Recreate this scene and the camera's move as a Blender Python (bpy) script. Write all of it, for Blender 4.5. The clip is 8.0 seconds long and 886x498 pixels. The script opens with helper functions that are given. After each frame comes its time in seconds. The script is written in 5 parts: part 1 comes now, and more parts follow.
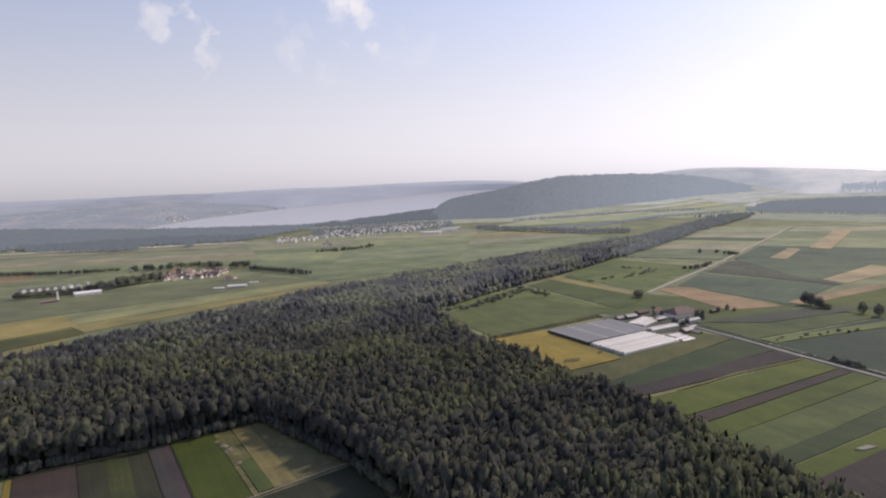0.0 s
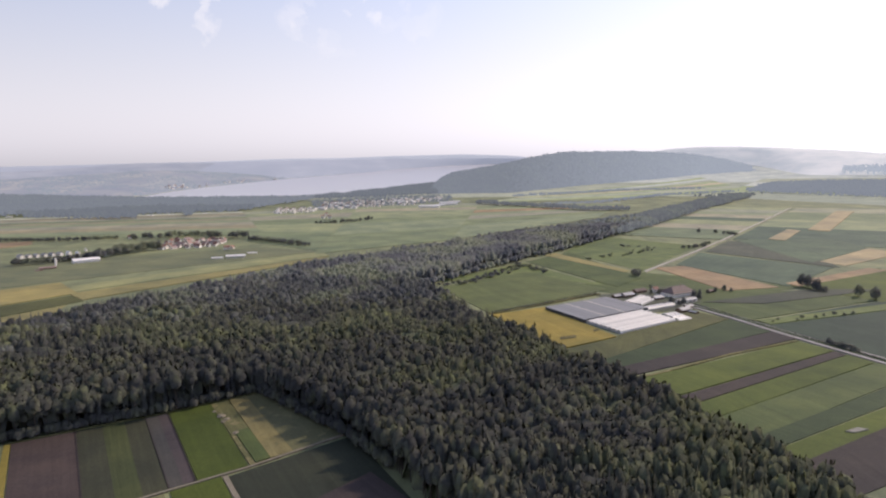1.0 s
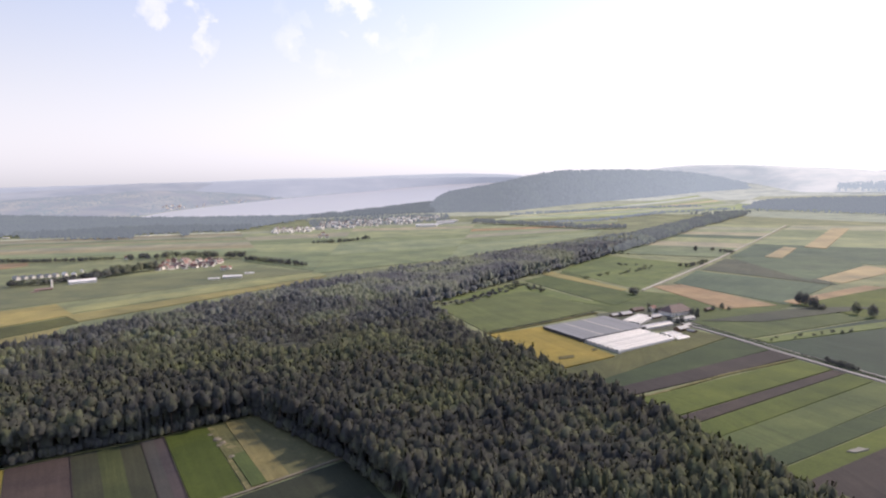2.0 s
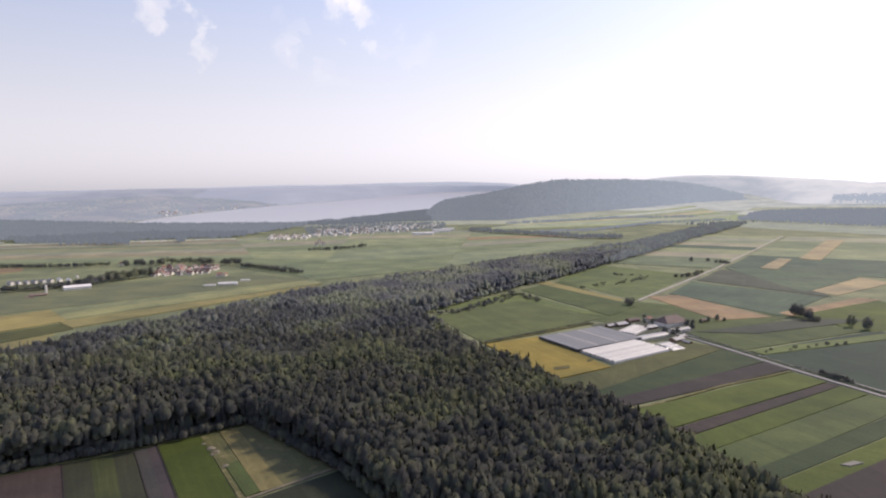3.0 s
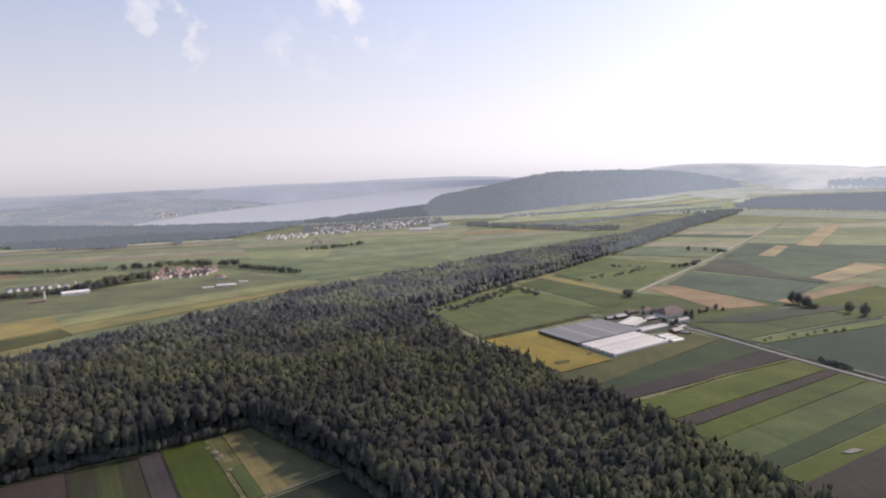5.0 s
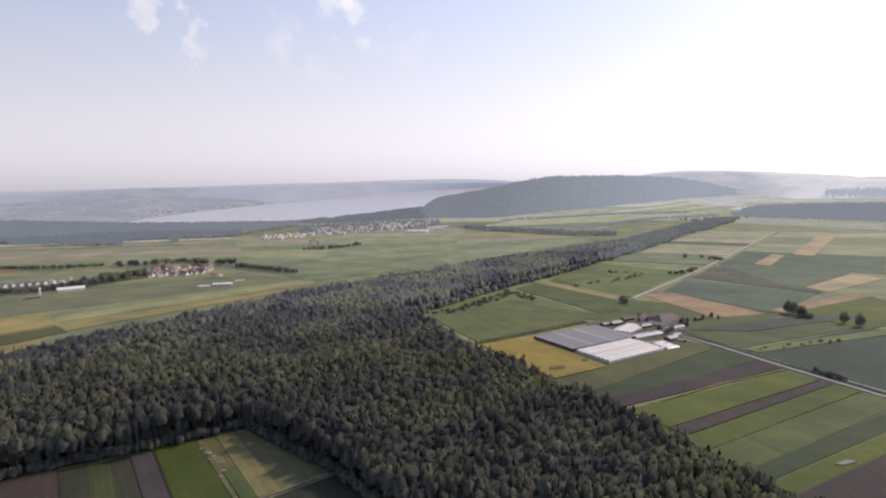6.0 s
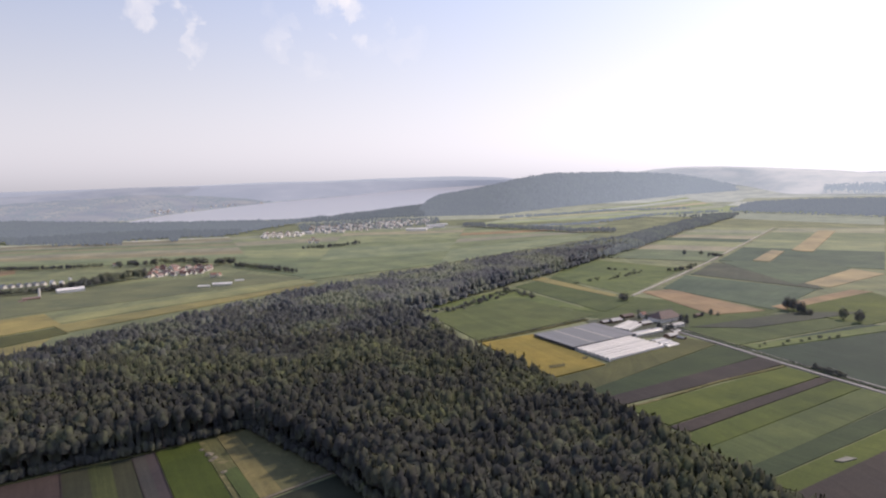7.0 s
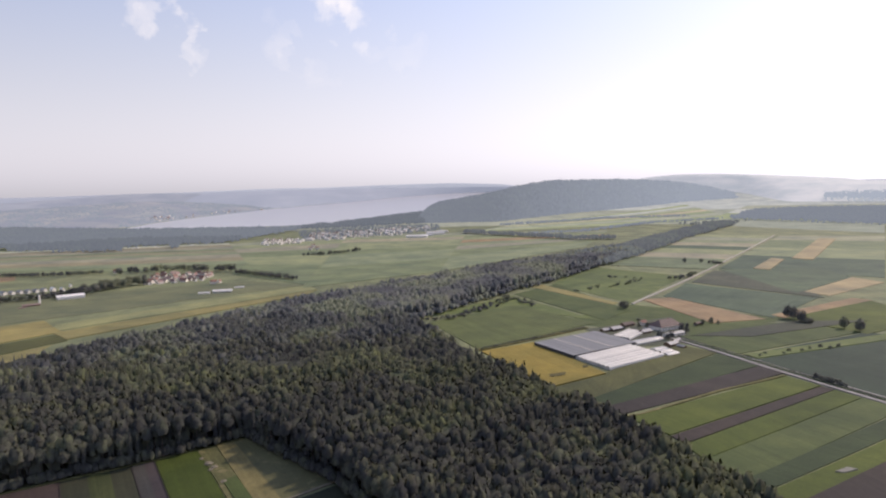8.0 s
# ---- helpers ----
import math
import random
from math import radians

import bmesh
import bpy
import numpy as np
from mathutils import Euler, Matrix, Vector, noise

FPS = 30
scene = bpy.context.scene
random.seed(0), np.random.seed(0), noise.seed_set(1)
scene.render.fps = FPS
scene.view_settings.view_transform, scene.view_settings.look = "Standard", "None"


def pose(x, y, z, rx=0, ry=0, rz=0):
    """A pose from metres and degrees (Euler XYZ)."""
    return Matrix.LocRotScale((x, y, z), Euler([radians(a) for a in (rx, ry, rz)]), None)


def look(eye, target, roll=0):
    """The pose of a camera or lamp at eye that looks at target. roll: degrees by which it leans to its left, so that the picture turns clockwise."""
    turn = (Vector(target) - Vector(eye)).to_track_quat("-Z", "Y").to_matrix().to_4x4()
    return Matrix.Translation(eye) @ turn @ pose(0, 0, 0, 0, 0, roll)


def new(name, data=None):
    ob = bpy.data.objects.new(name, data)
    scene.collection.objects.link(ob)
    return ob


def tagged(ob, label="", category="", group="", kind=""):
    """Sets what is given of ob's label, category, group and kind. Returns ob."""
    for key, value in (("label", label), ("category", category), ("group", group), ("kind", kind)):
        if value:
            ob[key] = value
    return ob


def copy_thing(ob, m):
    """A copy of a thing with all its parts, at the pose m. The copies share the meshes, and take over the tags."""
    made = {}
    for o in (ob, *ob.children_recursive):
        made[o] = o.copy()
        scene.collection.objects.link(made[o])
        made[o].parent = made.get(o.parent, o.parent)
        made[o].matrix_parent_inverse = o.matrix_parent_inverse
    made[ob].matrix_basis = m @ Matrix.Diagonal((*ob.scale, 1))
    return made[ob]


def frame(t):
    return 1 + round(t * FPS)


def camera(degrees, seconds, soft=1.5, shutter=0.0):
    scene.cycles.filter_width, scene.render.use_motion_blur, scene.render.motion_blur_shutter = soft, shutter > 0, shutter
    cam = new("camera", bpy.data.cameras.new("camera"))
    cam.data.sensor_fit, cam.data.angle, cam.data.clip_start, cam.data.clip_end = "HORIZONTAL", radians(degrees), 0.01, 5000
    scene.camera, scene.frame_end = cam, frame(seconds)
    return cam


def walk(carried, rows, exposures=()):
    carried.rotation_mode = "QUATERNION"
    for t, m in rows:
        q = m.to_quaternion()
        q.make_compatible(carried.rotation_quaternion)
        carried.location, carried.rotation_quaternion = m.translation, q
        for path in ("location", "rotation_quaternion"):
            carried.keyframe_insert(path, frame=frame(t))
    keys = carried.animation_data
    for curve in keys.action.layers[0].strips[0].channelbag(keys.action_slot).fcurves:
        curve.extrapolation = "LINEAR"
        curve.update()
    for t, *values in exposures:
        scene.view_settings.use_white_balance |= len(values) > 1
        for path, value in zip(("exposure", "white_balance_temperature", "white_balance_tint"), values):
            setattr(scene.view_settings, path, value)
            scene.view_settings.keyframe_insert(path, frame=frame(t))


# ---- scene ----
cam = camera(66.56, 8.0, soft=2.2)
PATH = [
    (0.0, pose(-0.00, 0.00, 150.00, 84.950, 2.000, -0.000)),
    (0.5, pose(-0.06, 0.41, 150.54, 83.400, 1.238, 0.036)),
    (1.0, pose(-0.11, 0.78, 151.10, 82.717, 0.824, 0.020)),
    (1.5, pose(-0.12, 1.06, 151.69, 83.050, 0.670, -0.063)),
    (2.0, pose(-0.11, 1.20, 152.31, 84.291, 1.078, -0.240)),
    (2.2, pose(-0.12, 1.20, 152.57, 84.587, 1.183, -0.331)),
    (3.3, pose(-0.23, 0.95, 154.04, 84.964, 0.435, -0.559)),
    (3.5, pose(-0.25, 0.92, 154.30, 84.572, 0.582, -0.620)),
    (4.0, pose(-0.30, 0.88, 154.93, 84.322, 1.951, -0.785)),
    (4.5, pose(-0.34, 0.87, 155.55, 84.207, 1.911, -0.793)),
    (4.7, pose(-0.35, 0.86, 155.80, 84.307, 2.227, -0.859)),
    (5.8, pose(-0.47, 0.77, 157.26, 84.678, 0.962, -0.996)),
    (6.0, pose(-0.49, 0.74, 157.55, 84.668, 0.948, -1.016)),
    (6.5, pose(-0.56, 0.65, 158.34, 84.604, 1.218, -1.143)),
    (7.0, pose(-0.63, 0.56, 159.14, 84.440, 1.323, -1.112)),
    (7.5, pose(-0.72, 0.45, 159.92, 84.729, 2.026, -1.172)),
    (8.0, pose(-0.86, 0.34, 160.66, 84.995, 1.210, -1.093)),
]

walk(cam, PATH, [(t, stops, 6650, 15.5) for t, stops in ((0.0, -0.05), (0.5, -0.03), (1.0, 0.18), (1.5, 0.34), (2.0, 0.40), (2.2, 0.40), (3.3, 0.12), (4.5, 0.10), (8.0, 0.10))])

# ---- node helpers ----


def material(name):
    m = bpy.data.materials.new(name)
    m.use_nodes = True
    nt = m.node_tree
    return m, nt, nt.nodes["Principled BSDF"]


def node(nt, kind, **values):
    n = nt.nodes.new(kind)
    for k, v in values.items():
        n.inputs[k].default_value = v
    return n


def ramp(nt, src, stops):
    n = nt.nodes.new("ShaderNodeValToRGB")
    while len(n.color_ramp.elements) < len(stops):
        n.color_ramp.elements.new(0.5)
    for e, (p, col) in zip(n.color_ramp.elements, stops):
        e.position, e.color = p, (*col, 1)
    nt.links.new(src, n.inputs[0])
    return n


def mixed(nt, fac, a, b, mode='MIX'):
    n = nt.nodes.new("ShaderNodeMix")
    n.data_type, n.blend_type = 'RGBA', mode
    for sock, v in ((0, fac), (6, a), (7, b)):
        if isinstance(v, (int, float)):
            n.inputs[sock].default_value = v
        elif isinstance(v, tuple):
            n.inputs[sock].default_value = (*v, 1)
        else:
            nt.links.new(v, n.inputs[sock])
    return n.outputs[2]


def noise_tex(nt, vec, scale, detail=4.0, rough=0.55):
    n = node(nt, "ShaderNodeTexNoise", Scale=scale, Detail=detail, Roughness=rough)
    nt.links.new(vec, n.inputs["Vector"])
    return n.outputs[0]


# ---- world, sun, exposure ----
SUN_AZ, SUN_EL = 50.0, 36.0          # degrees to the right of +y, and up
HAZE = (0.62, 1.9)                    # how the veil follows the sky behind it

CLOUDS = ((-22.1, 13.7, 1.33, 0.11), (-21.3, 13.3, 1.69, 0.14), (-20.6, 12.9, 1.69, 0.14), (-19.9, 12.3, 1.33, 0.11), (-19.8, 11.3, 1.21, 0.11), (-19.1, 11.1, 1.21, 0.11), (-8.7, 14.7, 1.94, 0.13), (-7.6, 14.3, 2.30, 0.16), (-6.4, 13.9, 1.81, 0.16), (-6.9, 13.2, 1.45, 0.13), (-8.2, 15.3, 2.30, 0.13), (-11.3, 13.2, 1.45, 0.05), (-10.5, 13.0, 1.33, 0.05), (-11.9, 10.5, 1.33, 0.05), (-11.0, 10.3, 1.45, 0.05), (-9.9, 9.9, 1.33, 0.05), (-3.3, 11.1, 1.33, 0.05), (-2.4, 11.0, 1.45, 0.05))


def build_world():
    world = bpy.data.worlds.new("world")
    scene.world = world
    world.use_nodes = True
    nt = world.node_tree
    nt.nodes.clear()
    sky = nt.nodes.new("ShaderNodeTexSky")
    sky.sky_type, sky.sun_disc = 'NISHITA', False
    sky.sun_elevation, sky.sun_rotation = radians(SUN_EL), radians(SUN_AZ)
    sky.altitude, sky.air_density, sky.dust_density, sky.ozone_density = 450, 1.4, 1.2, 4.0
    # summer haze: towards the horizon the sky turns to a pale, nearly neutral veil
    way = nt.nodes.new("ShaderNodeTexCoord").outputs["Generated"]
    split = nt.nodes.new("ShaderNodeSeparateXYZ")
    nt.links.new(way, split.inputs[0])
    low = nt.nodes.new("ShaderNodeMapRange")
    low.interpolation_type = 'SMOOTHSTEP'
    for k, v in (("From Min", -0.02), ("From Max", 0.42), ("To Min", 0.97), ("To Max", 0.3)):
        low.inputs[k].default_value = v
    nt.links.new(split.outputs[2], low.inputs["Value"])
    grey = nt.nodes.new("ShaderNodeRGBToBW")
    nt.links.new(sky.outputs[0], grey.inputs[0])
    lift = nt.nodes.new("ShaderNodeMath")
    lift.operation = 'MULTIPLY_ADD'
    lift.inputs[1].default_value, lift.inputs[2].default_value = HAZE
    nt.links.new(grey.outputs[0], lift.inputs[0])
    veil = mixed(nt, 1.0, lift.outputs[0], (0.958, 0.965, 1.055), 'MULTIPLY')
    hazy = mixed(nt, low.outputs[0], mixed(nt, 1.0, sky.outputs[0], (1.1, 0.99, 1.08), 'MULTIPLY'), veil)
    # a few thin wisps of cloud: azimuth, height and spread in degrees, and density
    total = None
    drift = nt.nodes.new("ShaderNodeTexNoise")
    drift.inputs["Scale"].default_value, drift.inputs["Detail"].default_value = 26.0, 5.0
    nt.links.new(way, drift.inputs["Vector"])
    frayed = nt.nodes.new("ShaderNodeVectorMath")
    frayed.operation = 'MULTIPLY_ADD'
    frayed.inputs[1].default_value = (0.006, 0.006, 0.006)
    nt.links.new(drift.outputs["Color"], frayed.inputs[0])
    nt.links.new(way, frayed.inputs[2])
    for az, up, wide, thick in CLOUDS:
        dot = nt.nodes.new("ShaderNodeVectorMath")
        dot.operation = 'DOT_PRODUCT'
        nt.links.new(frayed.outputs[0], dot.inputs[0])
        aim = Vector((math.sin(radians(az)) * math.cos(radians(up)) + 0.003, math.cos(radians(az)) * math.cos(radians(up)) + 0.003, math.sin(radians(up)) + 0.003))
        dot.inputs[1].default_value = aim / aim.length_squared
        puff = nt.nodes.new("ShaderNodeMapRange")
        puff.interpolation_type = 'SMOOTHSTEP'
        for k, v in (("From Min", math.cos(radians(wide))), ("From Max", 1.0), ("To Min", 0.0), ("To Max", thick)):
            puff.inputs[k].default_value = v
        nt.links.new(dot.outputs["Value"], puff.inputs["Value"])
        if total is None:
            total = puff.outputs[0]
        else:
            add = nt.nodes.new("ShaderNodeMath")
            nt.links.new(total, add.inputs[0])
            nt.links.new(puff.outputs[0], add.inputs[1])
            total = add.outputs[0]
    wisp = ramp(nt, noise_tex(nt, way, 34.0, 3.0, 0.5), ((0.30, (0.5, 0.5, 0.5)), (0.7, (1, 1, 1))))
    amount = nt.nodes.new("ShaderNodeMath")
    amount.operation, amount.use_clamp = 'MULTIPLY', True
    nt.links.new(wisp.outputs[0], amount.inputs[0])
    nt.links.new(total, amount.inputs[1])
    clouded = mixed(nt, amount.outputs[0], hazy, (7.0, 6.7, 6.5))
    bg = nt.nodes.new("ShaderNodeBackground")
    bg.inputs["Strength"].default_value = 0.15
    out = nt.nodes.new("ShaderNodeOutputWorld")
    nt.links.new(clouded, bg.inputs["Color"])
    nt.links.new(bg.outputs[0], out.inputs[0])


build_world()
sun = new("sun", bpy.data.lights.new("sun", "SUN"))
sun.data.energy, sun.data.angle, sun.data.color = 2.9, radians(5.0), (1.0, 0.87, 0.70)
sun.matrix_world = look((math.sin(radians(SUN_AZ)) * 10, math.cos(radians(SUN_AZ)) * 10, math.tan(radians(SUN_EL)) * 10), (0, 0, 0))

# ---- materials ----


def leaf_material(name, dark, mid, light, tone_scale=0.13, gloss=0.04, gaps=0.0):
    m, nt, b = material(name)
    pos = nt.nodes.new("ShaderNodeNewGeometry").outputs["Position"]
    crown = ramp(nt, noise_tex(nt, pos, tone_scale, 2.0), ((0.33, dark), (0.5, mid), (0.68, light)))
    stand = ramp(nt, noise_tex(nt, pos, 0.012, 3.0), ((0.41, (0.76, 0.77, 0.84)), (0.5, (1.0, 1.0, 1.0)), (0.60, (1.30, 1.36, 1.04))))
    leaf = ramp(nt, noise_tex(nt, pos, 1.1, 4.0, 0.7), ((0.3, (0.87, 0.87, 0.87)), (0.7, (1.13, 1.13, 1.1))))
    col = mixed(nt, 1.0, mixed(nt, 1.0, crown.outputs[0], stand.outputs[0], 'MULTIPLY'), leaf.outputs[0], 'MULTIPLY')
    island = ramp(nt, nt.nodes["Geometry"].outputs["Random Per Island"], ((0.0, (0.88, 0.86, 0.88)), (0.6, (1.0, 1.0, 1.0)), (1.0, (1.12, 1.16, 1.04))))
    col = mixed(nt, 1.0, col, island.outputs[0], 'MULTIPLY')
    nt.links.new(col, b.inputs["Base Color"])
    if gaps:
        holes = ramp(nt, noise_tex(nt, pos, 1.6, 3.0, 0.7), ((0.44 + 0.18 * gaps, (0, 0, 0)), (0.50 + 0.18 * gaps, (1, 1, 1))))
        nt.links.new(holes.outputs[0], b.inputs["Alpha"])
    b.inputs["Roughness"].default_value = 0.9
    b.inputs["Specular IOR Level"].default_value = gloss
    bump = node(nt, "ShaderNodeBump", Strength=0.35, Distance=0.4)
    nt.links.new(noise_tex(nt, pos, 2.2, 3.0), bump.inputs["Height"])
    nt.links.new(bump.outputs[0], b.inputs["Normal"])
    return m


def crop_material(name, dark, light, stripe=3.0, amount=0.25, patch=0.03, rough=0.85, fleck=None):
    """A field: two tones in patches, drill rows along v, fine tufts."""
    m, nt, b = material(name)
    uv = nt.nodes.new("ShaderNodeTexCoord").outputs["UV"]
    pos = nt.nodes.new("ShaderNodeNewGeometry").outputs["Position"]
    base = ramp(nt, noise_tex(nt, pos, patch, 4.0, 0.6), ((0.3, dark), (0.7, light)))
    stretch = node(nt, "ShaderNodeMapping", Scale=(1.0, 0.02, 1.0))
    nt.links.new(uv, stretch.inputs["Vector"])
    rows = ramp(nt, noise_tex(nt, stretch.outputs[0], 1.0 / stripe, 3.0, 0.7), ((0.3, (1 - amount,) * 3), (0.7, (1 + amount,) * 3)))
    fine = ramp(nt, noise_tex(nt, pos, 0.8, 4.0, 0.7), ((0.3, (0.8, 0.8, 0.8)), (0.7, (1.2, 1.2, 1.15))))
    col = mixed(nt, 1.0, mixed(nt, 1.0, base.outputs[0], rows.outputs[0], 'MULTIPLY'), fine.outputs[0], 'MULTIPLY')
    broad = ramp(nt, noise_tex(nt, pos, 0.012, 4.0, 0.65), ((0.3, (0.70, 0.75, 0.80)), (0.7, (1.30, 1.25, 1.12))))
    col = mixed(nt, 1.0, col, broad.outputs[0], 'MULTIPLY')
    own = ramp(nt, nt.nodes.new("ShaderNodeObjectInfo").outputs["Random"], ((0.0, (0.9, 0.93, 0.95)), (1.0, (1.1, 1.07, 1.0))))
    col = mixed(nt, 1.0, col, own.outputs[0], 'MULTIPLY')
    if fleck:
        spots = ramp(nt, noise_tex(nt, pos, 0.09, 5.0, 0.7), ((0.55, (0, 0, 0)), (0.7, (1, 1, 1))))
        col = mixed(nt, spots.outputs[0], col, fleck)
    nt.links.new(col, b.inputs["Base Color"])
    b.inputs["Roughness"].default_value = rough
    b.inputs["Specular IOR Level"].default_value = 0.2
    bump = node(nt, "ShaderNodeBump", Strength=0.5, Distance=0.3)
    nt.links.new(noise_tex(nt, pos, 1.6, 4.0), bump.inputs["Height"])
    nt.links.new(bump.outputs[0], b.inputs["Normal"])
    return m


def plain_material(name, colour, rough=0.7, spread=0.2, scale=0.6, metal=0.0, spec=0.4):
    m, nt, b = material(name)
    pos = nt.nodes.new("ShaderNodeTexCoord").outputs["Object"]
    lo, hi = tuple(c * (1 - spread) for c in colour), tuple(min(1.0, c * (1 + spread)) for c in colour)
    big = ramp(nt, noise_tex(nt, pos, scale, 4.0, 0.6), ((0.3, lo), (0.7, hi)))
    rnd = nt.nodes.new("ShaderNodeObjectInfo").outputs["Random"]
    shade = ramp(nt, rnd, ((0.0, (0.82, 0.82, 0.82)), (1.0, (1.12, 1.1, 1.08))))
    nt.links.new(mixed(nt, 1.0, big.outputs[0], shade.outputs[0], 'MULTIPLY'), b.inputs["Base Color"])
    b.inputs["Roughness"].default_value = rough
    b.inputs["Metallic"].default_value = metal
    b.inputs["Specular IOR Level"].default_value = spec
    return m


def water_material():
    m, nt, b = material("lake_water")
    pos = nt.nodes.new("ShaderNodeNewGeometry").outputs["Position"]
    b.inputs["Base Color"].default_value = (0.50, 0.49, 0.48, 1)
    b.inputs["Roughness"].default_value = 0.28
    b.inputs["IOR"].default_value = 1.33
    bump = node(nt, "ShaderNodeBump", Strength=0.1, Distance=0.3)
    nt.links.new(noise_tex(nt, pos, 0.05, 4.0), bump.inputs["Height"])
    nt.links.new(bump.outputs[0], b.inputs["Normal"])
    return m


LEAF = leaf_material("forest_leaves", (0.061, 0.062, 0.059), (0.076, 0.077, 0.067), (0.107, 0.109, 0.075))
NEEDLE = leaf_material("conifer_needles", (0.054, 0.056, 0.056), (0.062, 0.064, 0.060), (0.078, 0.081, 0.066))
# leaves of farther trees: paled and greyed to stand in for haze
HAZED_LEAF = leaf_material("hazed_forest_leaves", (0.091, 0.095, 0.094), (0.106, 0.110, 0.104), (0.126, 0.131, 0.114), 0.08)
BELT_LEAF = leaf_material("hazed_belt_leaves", (0.140, 0.145, 0.143), (0.151, 0.156, 0.151), (0.164, 0.169, 0.158), 0.03)
HEDGE_LEAF = leaf_material("hazed_hedge_leaves", (0.130, 0.132, 0.126), (0.142, 0.145, 0.134), (0.158, 0.162, 0.142), 0.06, 0.0, 0.25)
BARK = plain_material("bark", (0.09, 0.07, 0.055), 0.9)
GRASS = crop_material("meadow_grass", (0.145, 0.164, 0.095), (0.19, 0.208, 0.12), 8.0, 0.15, 0.012, fleck=(0.20, 0.19, 0.11))
LUSH = crop_material("lush_green_crop", (0.061, 0.084, 0.015), (0.083, 0.106, 0.020), 4.0, 0.15)
MIDGREEN = crop_material("mid_green_crop", (0.059, 0.083, 0.030), (0.081, 0.104, 0.037), 4.0, 0.2)
DARKGREEN = crop_material("dark_green_crop", (0.029, 0.048, 0.021), (0.041, 0.063, 0.027), 4.0, 0.2)
BLUEGREEN = crop_material("blue_green_crop", (0.066, 0.098, 0.068), (0.086, 0.120, 0.082), 3.0, 0.15)
OLIVE = crop_material("olive_crop", (0.076, 0.080, 0.031), (0.099, 0.101, 0.040), 6.0, 0.15)
RIPE = crop_material("ripening_grain", (0.200, 0.154, 0.034), (0.267, 0.206, 0.048), 6.0, 0.12)
STUBBLE = crop_material("dry_stubble", (0.254, 0.172, 0.103), (0.327, 0.232, 0.139), 5.0, 0.12)
# far-plain green, lightened and blued in place of haze
PALEGREEN = crop_material("hazed_green_crop", (0.196, 0.226, 0.132), (0.248, 0.272, 0.160), 6.0, 0.1)
NIGHTGREEN = crop_material("very_dark_green_crop", (0.024, 0.029, 0.020), (0.033, 0.038, 0.026), 4.0, 0.2)
TEALGREEN = crop_material("deep_teal_green_crop", (0.029, 0.050, 0.034), (0.037, 0.060, 0.041), 3.0, 0.15)
PASTURE = crop_material("bright_grazed_pasture", (0.097, 0.128, 0.044), (0.134, 0.165, 0.059), 6.0, 0.12, 0.04, fleck=(0.085, 0.095, 0.05))
MEADOWGREEN = crop_material("mown_green_meadow", (0.084, 0.105, 0.040), (0.107, 0.128, 0.048), 5.0, 0.15, 0.03)
BROWNGREEN = crop_material("brownish_green_pasture", (0.071, 0.080, 0.059), (0.089, 0.095, 0.069), 4.0, 0.15)
STRIPEGREEN = crop_material("striped_green_crop", (0.038, 0.048, 0.021), (0.051, 0.061, 0.026), 2.0, 0.3)
DULLGREEN = crop_material("dull_grey_green_crop", (0.034, 0.037, 0.024), (0.044, 0.046, 0.029), 3.0, 0.2)
VIOLET = crop_material("greyish_violet_crop", (0.049, 0.048, 0.048), (0.062, 0.059, 0.057), 3.0, 0.15)
DRYMEADOW = crop_material("dry_olive_meadow", (0.115, 0.113, 0.059), (0.154, 0.147, 0.077), 6.0, 0.12, 0.02, fleck=(0.24, 0.20, 0.10))
GOLDOLIVE = crop_material("olive_gold_grain", (0.238, 0.202, 0.084), (0.293, 0.249, 0.106), 6.0, 0.12)
# next three: crops of the far plain, their colours paled to mimic haze
PALEMEADOW = crop_material("hazed_meadow", (0.235, 0.247, 0.178), (0.292, 0.297, 0.210), 10.0, 0.12)
PALEOLIVE = crop_material("hazed_olive_crop", (0.248, 0.236, 0.175), (0.299, 0.278, 0.212), 10.0, 0.12)
MEADOW = crop_material("green_meadow", (0.138, 0.171, 0.098), (0.184, 0.214, 0.124), 8.0, 0.12, 0.015)
TAN = crop_material("ripe_tan_grain", (0.30, 0.245, 0.150), (0.355, 0.29, 0.18), 10.0, 0.1)
BEIGE = crop_material("ripening_beige_grain", (0.216, 0.193, 0.129), (0.267, 0.235, 0.161), 8.0, 0.15)
YELLOWGREEN = crop_material("ripening_yellow_green_crop", (0.236, 0.236, 0.115), (0.293, 0.285, 0.140), 6.0, 0.12)
ROOTCROP = crop_material("dark_root_crop", (0.048, 0.056, 0.044), (0.062, 0.070, 0.054), 3.0, 0.15)
OLIVEMEADOW = crop_material("olive_green_meadow", (0.128, 0.140, 0.084), (0.160, 0.170, 0.100), 8.0, 0.12, 0.015)
MAUVE = crop_material("dull_mauve_crop", (0.060, 0.048, 0.050), (0.076, 0.060, 0.062), 3.0, 0.15)
CLOVER = crop_material("dense_green_clover", (0.049, 0.067, 0.012), (0.066, 0.085, 0.016), 4.0, 0.15)
YELLOWDRY = crop_material("dry_yellow_grass", (0.165, 0.142, 0.064), (0.225, 0.190, 0.088), 3.0, 0.2, 0.08, fleck=(0.115, 0.112, 0.058))
LODGED = crop_material("flattened_grain", (0.085, 0.073, 0.028), (0.115, 0.097, 0.038), 4.0, 0.2)
SOIL = crop_material("bare_soil", (0.035, 0.029, 0.029), (0.046, 0.037, 0.037), 3.0, 0.2)
